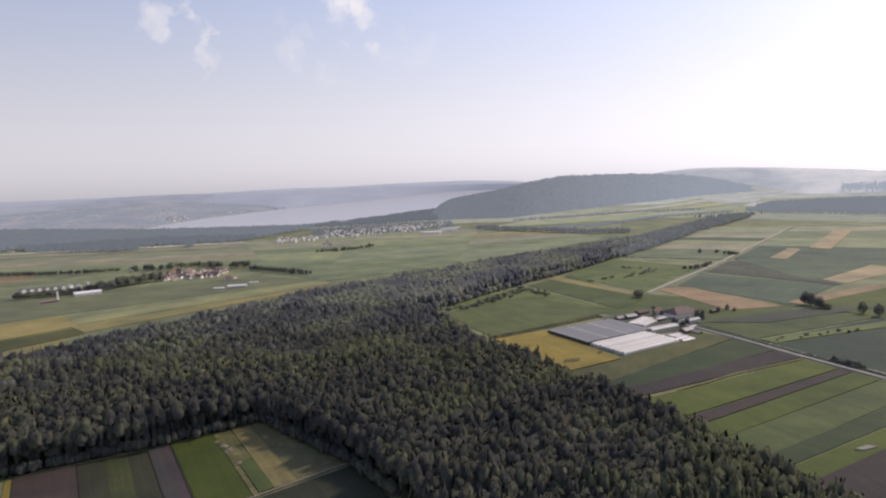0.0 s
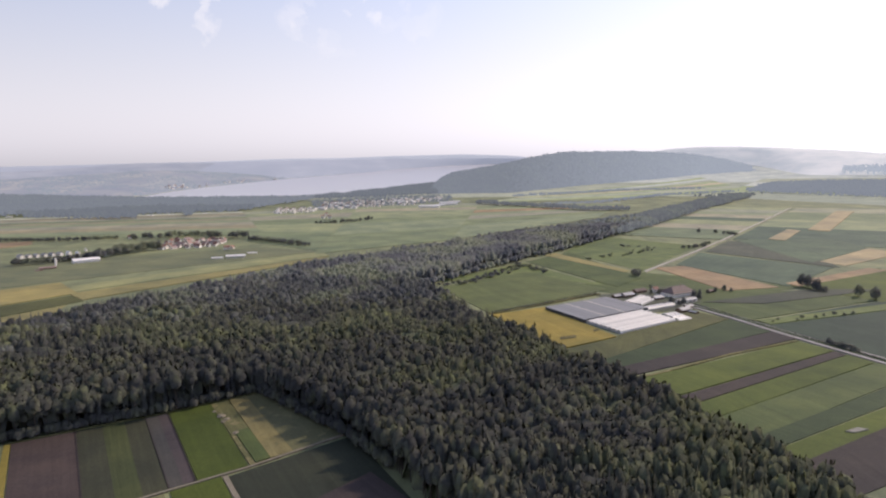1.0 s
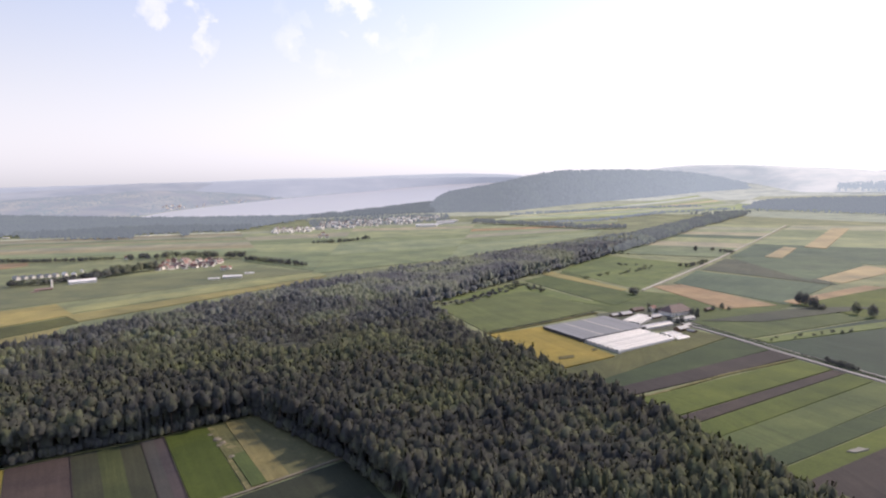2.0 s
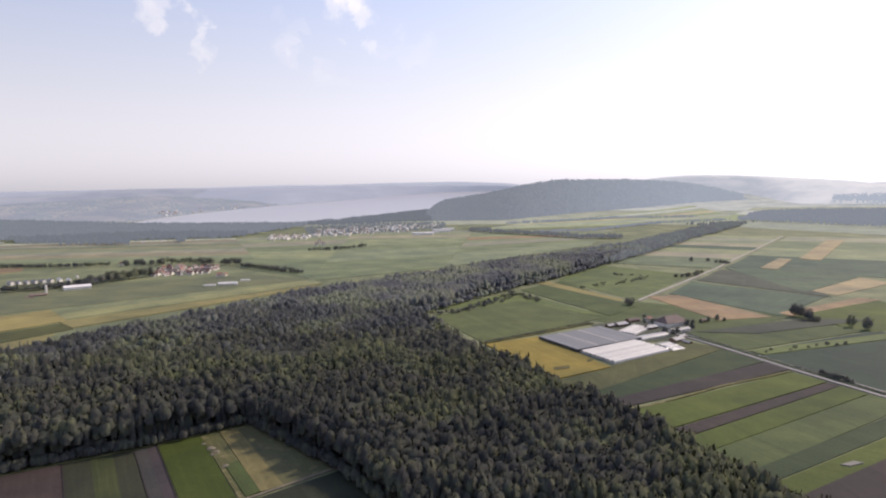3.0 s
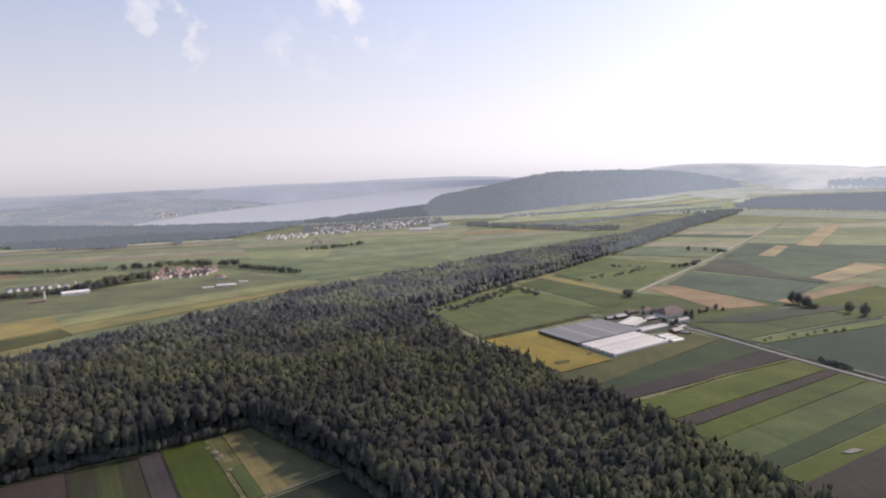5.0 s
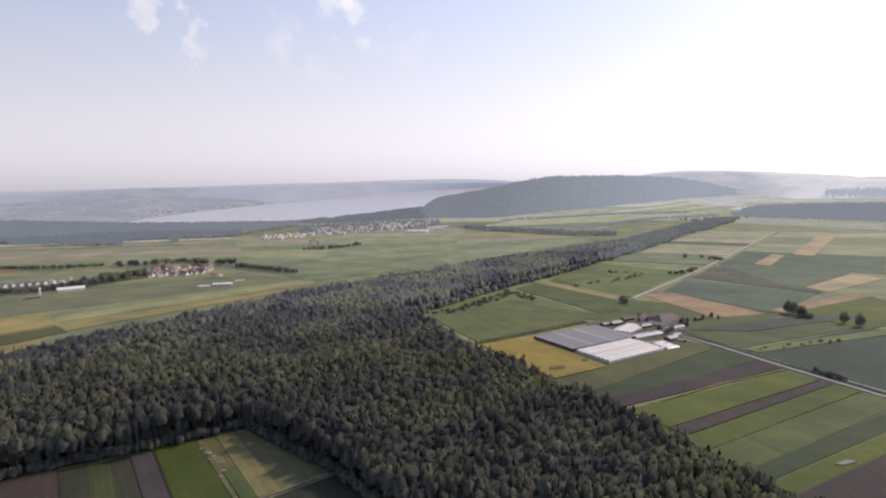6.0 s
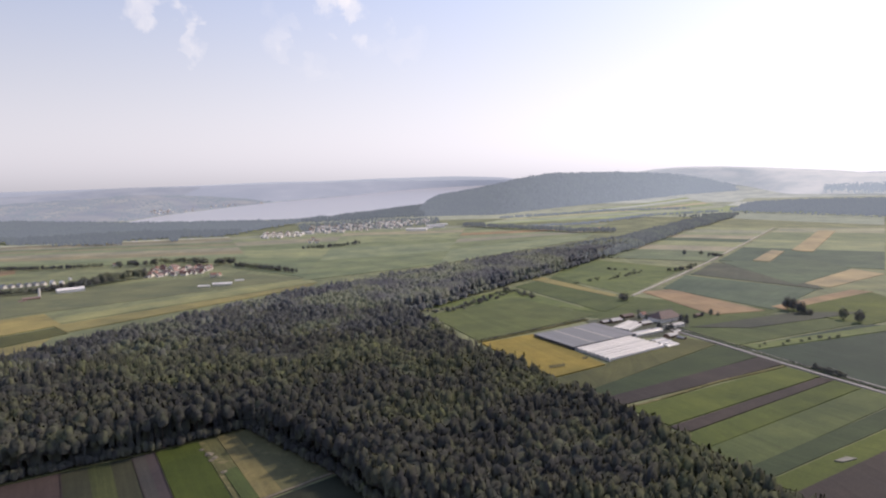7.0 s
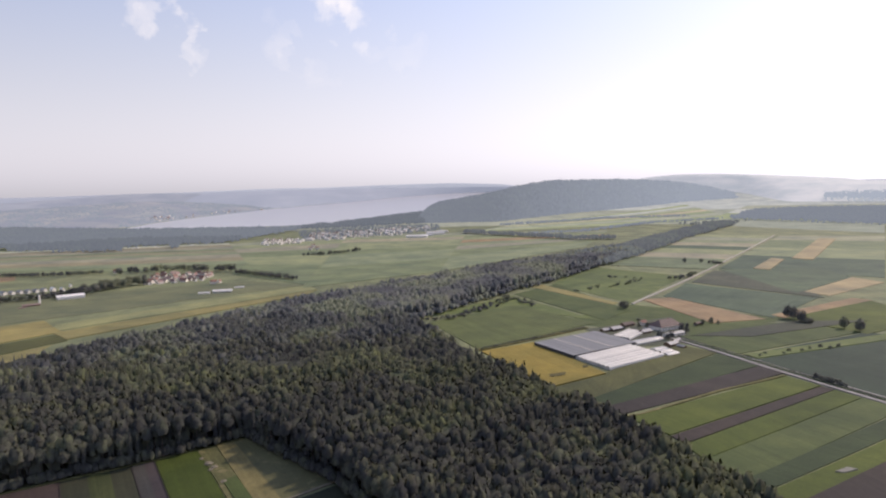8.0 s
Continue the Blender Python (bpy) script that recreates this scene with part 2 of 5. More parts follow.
PLUM = crop_material("ploughed_reddish_soil", (0.050, 0.037, 0.037), (0.065, 0.049, 0.047), 3.0, 0.15)
ROUGHGRASS = crop_material("rough_grass", (0.10, 0.10, 0.042), (0.155, 0.14, 0.06), 2.0, 0.3, 0.1, fleck=(0.27, 0.22, 0.11))
ASPHALT = plain_material("asphalt", (0.29, 0.275, 0.25), 0.85)
CONCRETE = plain_material("pale_concrete_track", (0.44, 0.41, 0.35), 0.85)
GRAVEL = plain_material("pale_gravel", (0.26, 0.25, 0.21), 0.95)
DIRT = plain_material("dirt_path", (0.20, 0.175, 0.125), 0.95)
WALL = plain_material("white_render", (0.84, 0.79, 0.71), 0.8, 0.06)
TIMBER = plain_material("brown_timber", (0.17, 0.11, 0.075), 0.8)
TILE = plain_material("red_roof_tiles", (0.27, 0.15, 0.115), 0.8, 0.25)
BROWNTILE = plain_material("brown_roof_tiles", (0.165, 0.12, 0.105), 0.8, 0.25)
RUSTROOF = plain_material("weathered_rust_roof", (0.31, 0.22, 0.19), 0.8, 0.2)
GREYROOF = plain_material("grey_roof", (0.30, 0.30, 0.30), 0.6)
WHITEROOF = plain_material("white_sheet_roof", (0.82, 0.78, 0.73), 0.5, 0.05)
FILM = plain_material("white_tunnel_film", (0.50, 0.49, 0.465), 0.5, 0.1, 0.25)
GREYFILM = plain_material("grey_greenhouse_roof", (0.182, 0.184, 0.184), 0.6, 0.15)
GLASS = plain_material("window_glass", (0.05, 0.06, 0.07), 0.1, 0.05, spec=0.8)
METAL = plain_material("galvanised_steel", (0.5, 0.5, 0.5), 0.4, 0.1, metal=0.8)
WATER = water_material()


def haze_glow_leaf(name, glow, tone=1.0):
    """Distant woods, with the haze before them put in as a bluish leaf glow."""
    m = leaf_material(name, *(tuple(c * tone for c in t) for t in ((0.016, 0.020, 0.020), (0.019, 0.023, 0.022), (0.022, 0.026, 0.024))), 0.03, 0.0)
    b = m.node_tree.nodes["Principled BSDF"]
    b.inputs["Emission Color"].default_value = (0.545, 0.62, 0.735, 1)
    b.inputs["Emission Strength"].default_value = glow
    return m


FAR_LEAF = haze_glow_leaf("distant_woods", 0.36)
FAINT_LEAF = haze_glow_leaf("faintest_woods", 0.66)
SHORE_LEAF = haze_glow_leaf("shore_woods", 0.25)
BACK_SHORE = haze_glow_leaf("back_shore_woods", 0.305)
# belt and tree rows from about 1.3 km: added leaf glow imitates haze
NEARER_LEAF = haze_glow_leaf("haze_glow_belt_woods", 0.17, 3.0)
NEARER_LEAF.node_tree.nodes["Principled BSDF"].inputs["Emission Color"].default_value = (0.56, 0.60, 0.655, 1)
PALEST_LEAF = haze_glow_leaf("palest_hazy_woods", 0.50)


def haze_glow_crop(name, dark, light, glow):
    """Far fields towards the horizon: paler tones and a glow stand in for haze."""
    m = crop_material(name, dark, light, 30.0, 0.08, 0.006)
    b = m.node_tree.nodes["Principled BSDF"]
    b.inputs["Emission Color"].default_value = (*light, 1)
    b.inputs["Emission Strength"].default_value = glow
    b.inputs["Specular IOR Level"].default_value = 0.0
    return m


FAR_GREEN = haze_glow_crop("hazy_green_fields", (0.18, 0.21, 0.14), (0.24, 0.27, 0.18), 0.5)
FAR_GREY = haze_glow_crop("hazy_grey_green_fields", (0.20, 0.215, 0.185), (0.26, 0.27, 0.225), 0.55)
FAR_TAN = haze_glow_crop("hazy_tan_fields", (0.28, 0.25, 0.19), (0.34, 0.30, 0.235), 0.5)
FAR_PALE = haze_glow_crop("hazy_pale_fields", (0.28, 0.295, 0.285), (0.345, 0.355, 0.335), 0.6)

# ---- the lie of the land ----
# Past RIM the land is drawn together towards the edge of sight, and rises so that its horizon stays level with the eye.
RIM, REACH, EYE = 2600.0, 2300.0, 155.0


def lay(x, y, h=0.0):
    """The place in the world of a place on the map."""
    r = math.hypot(x, y)
    if r <= RIM:
        return Vector((x, y, h))
    k = (RIM + REACH * (r - RIM) / (r - RIM + REACH)) / r
    return Vector((x * k, y * k, EYE * (1 - k) + h))


def bowl(x, y):
    """The height of the plain at a place in the world."""
    r = math.hypot(x, y)
    if r <= RIM:
        return 0.0
    s = min(r - RIM, REACH * 0.985)
    return EYE * (1 - r / (RIM + s * REACH / (REACH - s)))


def mesh_object(name, verts, faces, mat, smooth=False, uv=None):
    me = bpy.data.meshes.new(name)
    me.from_pydata(verts, [], faces)
    if uv is not None:
        layer = me.uv_layers.new(name="metres")
        for loop in me.loops:
            layer.data[loop.index].uv = uv[loop.vertex_index]
    me.materials.append(mat)
    if smooth:
        me.polygons.foreach_set("use_smooth", [True] * len(me.polygons))
    me.update()
    return new(name, me)


def part(name, bm, mat, parent, label=""):
    me = bpy.data.meshes.new(name)
    bm.to_mesh(me)
    bm.free()
    me.materials.append(mat)
    ob = new(name, me)
    ob.parent = parent
    return tagged(ob, label)


def build_ground():
    radii = [0, 60, 150, 300, 500, 800, 1200, 1700, 2200, 2500] + [2600 + 75 * i for i in range(29)]
    n = 240
    verts, faces, uv = [Vector((0, 0, 0))], [], [(0, 0)]
    for r in radii[1:]:
        for i in range(n):
            a = 2 * math.pi * i / n
            p = Vector((r * math.sin(a), r * math.cos(a), 0))
            p.z = bowl(p.x, p.y)
            verts.append(p)
            uv.append((p.x, p.y))
    for i in range(n):
        faces.append((0, 1 + (i + 1) % n, 1 + i))
    for k in range(len(radii) - 2):
        for i in range(n):
            a, b = 1 + k * n + i, 1 + k * n + (i + 1) % n
            faces.append((a, b, b + n, a + n))
    ob = mesh_object("ground", verts, faces, GRASS, True, uv)
    tagged(ob, "wide flat farmland plain under grass", "ground", kind="structure")


build_ground()


def far_plain(label, a0, a1, r0, r1, mat, h, na=40, nr=12):
    """A reach of the plain under the horizon between two azimuths and two distances."""
    verts, faces, uv = [], [], []
    for i in range(na + 1):
        a = radians(a0 + (a1 - a0) * i / na)
        for j in range(nr + 1):
            r = r0 + (r1 - r0) * j / nr
            p = Vector((r * math.sin(a), r * math.cos(a), 0))
            p.z = bowl(p.x, p.y) + h
            verts.append(p)
            uv.append((p.x, p.y))
    for i in range(na):
        for j in range(nr):
            k = i * (nr + 1) + j
            faces.append((k, k + 1, k + nr + 2, k + nr + 1))
    ob = mesh_object("backdrop", verts, faces, mat, True, uv)
    return tagged(ob, label, "plain", kind="structure")


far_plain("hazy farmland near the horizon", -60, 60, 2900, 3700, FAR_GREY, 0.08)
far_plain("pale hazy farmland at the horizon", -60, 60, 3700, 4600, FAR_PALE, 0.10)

LIFT = [0]


def field(label, corners, mat, h=0.4, n=6):
    """A standing crop or worked soil over four corners; its rows run from the first corner to the last."""
    LIFT[0] += 1
    h += 0.012 * (LIFT[0] % 25)
    a, b, c, d = (lay(*p).to_2d() for p in corners)
    verts, faces, uv = [], [], []
    wide, long = (b - a).length, (d - a).length
    for j in range(n + 1):
        for i in range(n + 1):
            u, v = i / n, j / n
            p = a * (1 - u) * (1 - v) + b * u * (1 - v) + c * u * v + d * (1 - u) * v
            verts.append(Vector((p.x, p.y, bowl(p.x, p.y) + h)))
            uv.append((u * wide, v * long))
    for j in range(n):
        for i in range(n):
            k = j * (n + 1) + i
            faces.append((k, k + 1, k + n + 2, k + n + 1))
    edge = [i for i in range(n)] + [n + j * (n + 1) for j in range(n)] + [(n + 1) * (n + 1) - 1 - i for i in range(n)] + [(n + 1) * (n - j) for j in range(n)]
    first = len(verts)
    for k in edge:
        verts.append(verts[k] - Vector((0, 0, h + 0.5)))
        uv.append(uv[k])
    m = len(edge)
    for i in range(m):
        faces.append((edge[i], first + i, first + (i + 1) % m, edge[(i + 1) % m]))
    ob = mesh_object("field", verts, faces, mat, False, uv)
    return tagged(ob, label, "field", "fields of the plain", "structure")


def strips(label, corners, cuts, mats, h=0.4):
    """Fields side by side from the edge a-d to the edge b-c, cut at the given fractions."""
    a, b, c, d = (Vector(p) for p in corners)
    for (u0, u1), (mat, word) in zip(zip(cuts, cuts[1:]), mats):
        field(word + " " + label, (a.lerp(b, u0), a.lerp(b, u1), d.lerp(c, u1), d.lerp(c, u0)), mat, h)


def ribbon(name, label, category, line, width, mat, h=0.9, kind="structure"):
    pts = [Vector(p) for p in line]
    verts, faces = [], []
    for i, p in enumerate(pts):
        t = (pts[min(i + 1, len(pts) - 1)] - pts[max(i - 1, 0)]).normalized()
        s = Vector((t.y, -t.x)) * width / 2
        for q, z in ((p - s, -0.5), (p - s, h), (p + s, h), (p + s, -0.5)):
            verts.append(lay(q.x, q.y, z))
    for i in range(len(pts) - 1):
        for k in range(3):
            faces.append((4 * i + k, 4 * i + k + 1, 4 * i + 5 + k, 4 * i + 4 + k))
    return tagged(mesh_object(name, verts, faces, mat), label, category, kind=kind)


# ---- fields ----
STRIP = "strip beside the forest and dirt path"
# the block in the forest's near corner
a, b, c, d = (-241, 357), (-172, 400), (-122, 310), (-184, 260)
strips(STRIP, (a, b, c, d), (0, 0.385, 0.555, 0.70, 0.845, 0.93, 1.0),
       ((PLUM, "bare reddish ploughed soil"), (DULLGREEN, "dark green crop"), (STRIPEGREEN, "striped green crop"), (DULLGREEN, "dull green crop"), (VIOLET, "greyish violet crop"), (MAUVE, "dull mauve crop")))
for u in (0.385, 0.845, 1.0):
    ribbon("furrow", "narrow dark furrow between crop strips", "furrow", [Vector(a).lerp(Vector(b), u), Vector(d).lerp(Vector(c), u)], 0.6, SOIL, 0.75)
field("dry yellow grass strip beside ploughed soil", ((-244, 355), (-241, 356), (-185, 260), (-190, 260)), RIPE)
field("bright green crop " + STRIP, ((-171, 400), (-151, 416), (-101, 326), (-121, 310)), CLOVER)
field("rough fallow grass with pale heaps", ((-151, 416), (-143, 424), (-92, 335), (-100, 326)), ROUGHGRASS)
field("dry yellow mown grass", ((-142, 424), (-133, 431), (-82, 343), (-92, 335)), YELLOWDRY)
field("overgrown dark green corner of the fallow strip", ((-121, 369), (-115, 375), (-92, 335), (-98, 329)), MIDGREEN, 0.8)
field("dull olive meadow shaded by the forest edge", ((-136, 429), (-123, 437), (-55, 367), (-84, 340)), DRYMEADOW, 0.3)
ribbon("path", "narrow pale dirt path between crop strips", "path", [(-169, 271), (-121, 308), (-100, 324), (-55, 366)], 1.6, DIRT)
ribbon("path", "narrow pale dirt path leading to the camera side", "path", [(-109, 314), (-97, 293), (-74, 256)], 2.5, DIRT)
field("green crop below the dirt path", ((-130, 299), (-111, 314), (-83, 265), (-106, 257)), CLOVER)
field("dry olive grass below the dirt path", ((-174, 264), (-132, 297), (-108, 256), (-150, 222)), DRYMEADOW)
field("very dark green crop beside the forest", ((-107, 314), (-53, 362), (-13, 282), (-82, 269)), NIGHTGREEN)
field("bare reddish soil beside the dark crop", ((-64, 285), (-38, 316), (-13, 282), (-44, 256)), PLUM, 0.8)

ribbon("grass_fringe", "pale grass verge along the forest edge", "grass", [(-244, 356), (-218, 373), (-172, 401), (-151, 417), (-127, 434)], 1.4, ROUGHGRASS, 0.9)

# the farm's fields
STR2 = "strip running from forest to road"
field("ripening golden grain beside the greenhouses", ((46, 657), (103, 690), (147, 567), (93, 531)), RIPE, 0.8)
field("olive-green crop " + STR2, ((92, 528), (146, 565), (145, 479), (109, 483)), OLIVE)
field("olive-green crop " + STR2, ((149, 571), (246, 664), (269, 628), (122, 502)), OLIVE)
field("dark green crop " + STR2, ((116, 497), (268, 625), (285, 579), (131, 481)), DARKGREEN)
field("dark bare soil " + STR2, ((124, 479), (284, 577), (294, 553), (132, 462)), SOIL)
ribbon("track", "grassy farm track between fields", "track", [(121, 453), (146, 462), (219, 509), (292, 547)], 2.6, ROUGHGRASS)
field("bright green crop " + STR2, ((133, 454), (291, 544), (304, 516), (150, 420)), LUSH)
field("dark bare soil " + STR2, ((150, 418), (303, 514), (308, 505), (154, 405)), SOIL)
field("lush green crop " + STR2, ((153, 403), (308, 504), (316, 484), (156, 380)), LUSH)
field("pale green crop " + STR2, ((156, 380), (317, 484), (330, 458), (167, 351)), MIDGREEN)
field("dark green crop " + STR2, ((162, 349), (329, 455), (335, 438), (172, 338)), DARKGREEN)
field("bright green grass " + STR2, ((171, 336), (334, 436), (343, 424), (181, 323)), LUSH)
field("dark bare soil " + STR2, ((178, 322), (342, 422), (358, 377), (177, 283)), SOIL)

# beyond the greenhouses, up to the pale track
field("green meadow round the farm", ((150, 800), (262, 905), (425, 785), (268, 690)), MIDGREEN, 0.1)
field("lush green meadow by the forest corner", ((-6, 810), (112, 919), (191, 784), (44, 667)), MEADOWGREEN)
field("grazed bright meadow with bushes", ((-15, 851), (119, 1004), (201, 797), (112, 890)), PASTURE, 0.2)
field("green crop by the narrow path", ((124, 1015), (207, 1113), (254, 860), (206, 800)), MIDGREEN)
field("mown pale yellow strip", ((160, 1083), (182, 1105), (255, 917), (244, 905)), GOLDOLIVE, 0.5)
field("bright pasture with bushes", ((198, 1116), (309, 1354), (445, 1173), (270, 914)), PASTURE, 0.2)
field("orange-tan dry stubble", ((294, 940), (341, 951), (393, 782), (323, 766)), STUBBLE)
field("bluish green crop", ((413, 1086), (536, 920), (405, 787), (334, 964)), BLUEGREEN)
field("brownish pasture", ((524, 1241), (606, 1141), (543, 918), (426, 1097)), BROWNGREEN)
field("green crop beside the road", ((257, 699), (391, 760), (464, 705), (283, 620)), MIDGREEN)
field("dark green root crop beside trees", ((273, 702), (420, 765), (498, 757), (333, 691)), ROOTCROP, 0.8)
field("bluish green crop beside the road", ((286, 615), (460, 699), (540, 590), (338, 452)), TEALGREEN)
field("rough bright grass strip along the ditch", ((290, 618), (480, 690), (486, 672), (296, 602)), PASTURE, 0.9)
field("green meadow by round trees", ((417, 784), (589, 907), (578, 752), (455, 691)), LUSH)
field("tan dry strip", ((412, 806), (576, 910), (593, 890), (417, 784)), STUBBLE)
field("ripe yellow grain", ((547, 975), (703, 1111), (714, 1045), (558, 931)), TAN)
field("green crop plain", ((540, 1255), (724, 1244), (703, 1111), (528, 962)), BLUEGREEN)
field("ripe yellow grain", ((762, 1409), (1100, 1893), (1137, 1871), (787, 1373)), TAN, 1.2)
field("ripe yellow grain", ((605, 1254), (726, 1423), (737, 1392), (623, 1227)), TAN, 1.2)

# far plain, right of the woodland belt
strips("field on the far plain", ((328, 1382), (791, 2202), (1048, 2040), (522, 1261)), (0, 0.2, 0.32, 0.45, 0.55, 0.66, 0.75, 0.88, 1),
       ((MEADOW, "bright green"), (PALEOLIVE, "pale olive"), (PALEGREEN, "pale green"), (BLUEGREEN, "bluish green"), (PALEOLIVE, "pale tan"), (PALEGREEN, "pale green"), (PALEMEADOW, "pale meadow"), (PALEGREEN, "pale green")))
strips("field on the far plain", ((548, 1273), (1061, 2032), (1316, 1930), (749, 1096)), (0, 0.3, 0.55, 0.8, 1),
       ((BLUEGREEN, "bluish green"), (PALEGREEN, "pale green"), (MEADOW, "green"), (PALEMEADOW, "pale meadow")))
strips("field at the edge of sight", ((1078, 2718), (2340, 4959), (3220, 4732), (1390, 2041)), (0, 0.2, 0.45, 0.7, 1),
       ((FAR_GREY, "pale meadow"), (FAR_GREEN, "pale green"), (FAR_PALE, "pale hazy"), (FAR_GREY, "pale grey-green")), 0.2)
# far plain, left of the woodland belt
strips("field before the lakeside town", ((-221, 1139), (-309, 2513), (133, 2501), (13, 1324)), (0, 0.22, 0.42, 0.52, 0.62, 0.72, 0.82, 0.9, 1),
       ((MEADOW, "green"), (PALEGREEN, "bright green"), (MEADOW, "green"), (PALEGREEN, "pale green"), (PALEGREEN, "pale green"), (PALEOLIVE, "pale olive"), (PALEGREEN, "pale green"), (PALEMEADOW, "pale meadow")))
strips("field before the wooded hill", ((14, 1324), (135, 2500), (642, 2443), (414, 1809)), (0, 0.25, 0.4, 0.5, 0.6, 0.7, 0.78, 0.88, 1),
       ((PALEGREEN, "pale green"), (MEADOW, "bright green"), (PALEOLIVE, "pale olive"), (PALEGREEN, "pale green"), (STUBBLE, "tan"), (PALEGREEN, "pale green"), (MEADOW, "green"), (PALEMEADOW, "pale meadow")))
# left plain
field("long pale green crop strip along the forest", ((-462, 809), (-480, 855), (-216, 1167), (-193, 1118)), YELLOWGREEN)
field("long golden grain strip along the forest", ((-417, 763), (-454, 801), (-191, 1111), (-205, 1057)), GOLDOLIVE, 0.8)
field("ripening grain", ((-507, 715), (-584, 806), (-511, 884), (-447, 807)), GOLDOLIVE, 0.8)
field("dark green crop", ((-469, 660), (-505, 712), (-441, 799), (-413, 757)), OLIVE)
field("dry pale strip at the forest edge", ((-440, 618), (-468, 658), (-420, 734), (-410, 685)), GOLDOLIVE)
field("wide green meadow before the village", ((-605, 816), (-754, 1047), (-335, 1244), (-226, 1169)), OLIVEMEADOW, 0.2)
field("pale ripe strip behind the hamlet", ((-863, 1262), (-942, 1363), (-864, 1405), (-825, 1341)), STUBBLE)
strips("field on the left plain", ((-1024, 1429), (-1423, 2043), (-671, 2239), (-395, 1472)), (0, 0.12, 0.22, 0.33, 0.45, 0.55, 0.62, 0.7, 0.8, 0.9, 1),
       ((MEADOW, "green"), (PALEGREEN, "pale green"), (BEIGE, "ripening beige"), (PALEOLIVE, "pale olive"), (PALEGREEN, "pale green"), (BEIGE, "dry beige"), (MEADOW, "green"), (PALEOLIVE, "pale olive"), (BEIGE, "ripening beige"), (FAR_GREY, "pale meadow")))
strips("field between village and town", ((-397, 1349), (-702, 2159), (-301, 2444), (-227, 1184)), (0, 0.25, 0.45, 0.6, 0.75, 0.88, 1),
       ((MEADOW, "green"), (PALEGREEN, "pale green"), (MEADOW, "bright green"), (PALEOLIVE, "pale olive"), (PALEGREEN, "pale green"), (PALEMEADOW, "pale meadow")), 0.2)
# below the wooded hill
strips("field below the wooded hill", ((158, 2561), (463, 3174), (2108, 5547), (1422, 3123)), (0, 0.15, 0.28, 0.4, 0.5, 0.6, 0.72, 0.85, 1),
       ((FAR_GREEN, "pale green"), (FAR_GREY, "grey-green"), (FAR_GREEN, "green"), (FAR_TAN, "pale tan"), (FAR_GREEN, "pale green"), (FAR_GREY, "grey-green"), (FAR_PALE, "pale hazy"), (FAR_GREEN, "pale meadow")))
# marks in the crops
field("flattened patch in the golden grain", ((98, 567), (113, 572), (111, 563), (97, 558)), LODGED, 1.15, 3)
field("flattened patch in the golden grain", ((132, 591), (138, 594), (136, 587), (131, 584)), LODGED, 1.15, 3)
field("pale gravel patch in the grass", ((220, 358), (230, 363), (234, 360), (224, 356)), GRAVEL, 0.9, 3)

# ---- roads ----
ribbon("road", "straight grey asphalt country road with grass verge", "road", [(249, 694), (272, 631), (292, 566), (308, 519), (330, 458)], 5, ASPHALT)
ribbon("verge", "dark overgrown ditch between road and field path", "verge", [(253, 694), (277, 631), (297, 566), (313, 519), (336, 455)], 4, DARKGREEN, 1.3)
ribbon("path", "pale gravel field path beside the road", "path", [(257, 698), (281, 632), (301, 568), (318, 521), (342, 458)], 2.2, ASPHALT)
ribbon("track", "pale concrete farm track", "track", [(271, 904), (400, 1082), (514, 1244), (735, 1571), (1048, 2040)], 2.8, CONCRETE, 1.6)

# ---- trees ----


def ico(sub):
    bm = bmesh.new()
    bmesh.ops.create_icosphere(bm, subdivisions=sub, radius=1)
    v = np.array([q.co[:] for q in bm.verts])
    f = np.array([[q.index for q in g.verts] for g in bm.faces])
    bm.free()
    return v, f


def broadleaf(seed, sub, clumps, spray, lobes=0):
    """A crown one unit wide and high about its middle: billowing lobes on a core, with loose sprays of leaves."""
    rng = np.random.RandomState(seed)
    v, f = ico(sub)
    off = Vector(rng.uniform(-50, 50, 3))
    out = []
    for p in v:
        q = Vector(p)
        r = 1 + 0.5 * noise.noise(q * 1.7 + off) + 0.45 * noise.noise(q * 4.3 + off)
        out.append(q * r)
    v = np.array([q[:] for q in out])
    v[:, 2] = np.where(v[:, 2] < -0.3, -0.3 + (v[:, 2] + 0.3) * 0.5, v[:, 2])
    tv, tf = [v * (0.84 if lobes else 1.0)], [f]
    n = len(v)
    lv, lf = ico(1)
    for k in range(lobes):
        a = 2.4 * k + rng.uniform(-0.4, 0.4)
        z = rng.uniform(-0.35, 0.75)
        w = math.sqrt(1 - min(0.98, z * z))
        c = np.array((math.cos(a) * w, math.sin(a) * w, z)) * rng.uniform(0.5, 0.72)
        tv.append(lv * rng.uniform(0.36, 0.56) * rng.uniform(0.85, 1.15, 3) + c)
        tf.append(lf + n)
        n += len(lv)
    for k in range(clumps):
        d = rng.normal(size=3)
        d[2] = abs(d[2]) * 1.1 - 0.3
        d /= np.linalg.norm(d)
        c = d * rng.uniform(0.75, 1.08)
        a = rng.normal(size=(4, 3)) * spray
        a = c + a
        tv.append(a)
        tri = [[0, 1, 2], [0, 2, 3], [1, 3, 2]]
        tri = [t if np.dot(np.cross(a[t[1]] - a[t[0]], a[t[2]] - a[t[0]]), c) > 0 else t[::-1] for t in tri]
        tf.append(np.array(tri) + n)
        n += 4
    return np.concatenate(tv), np.concatenate(tf)


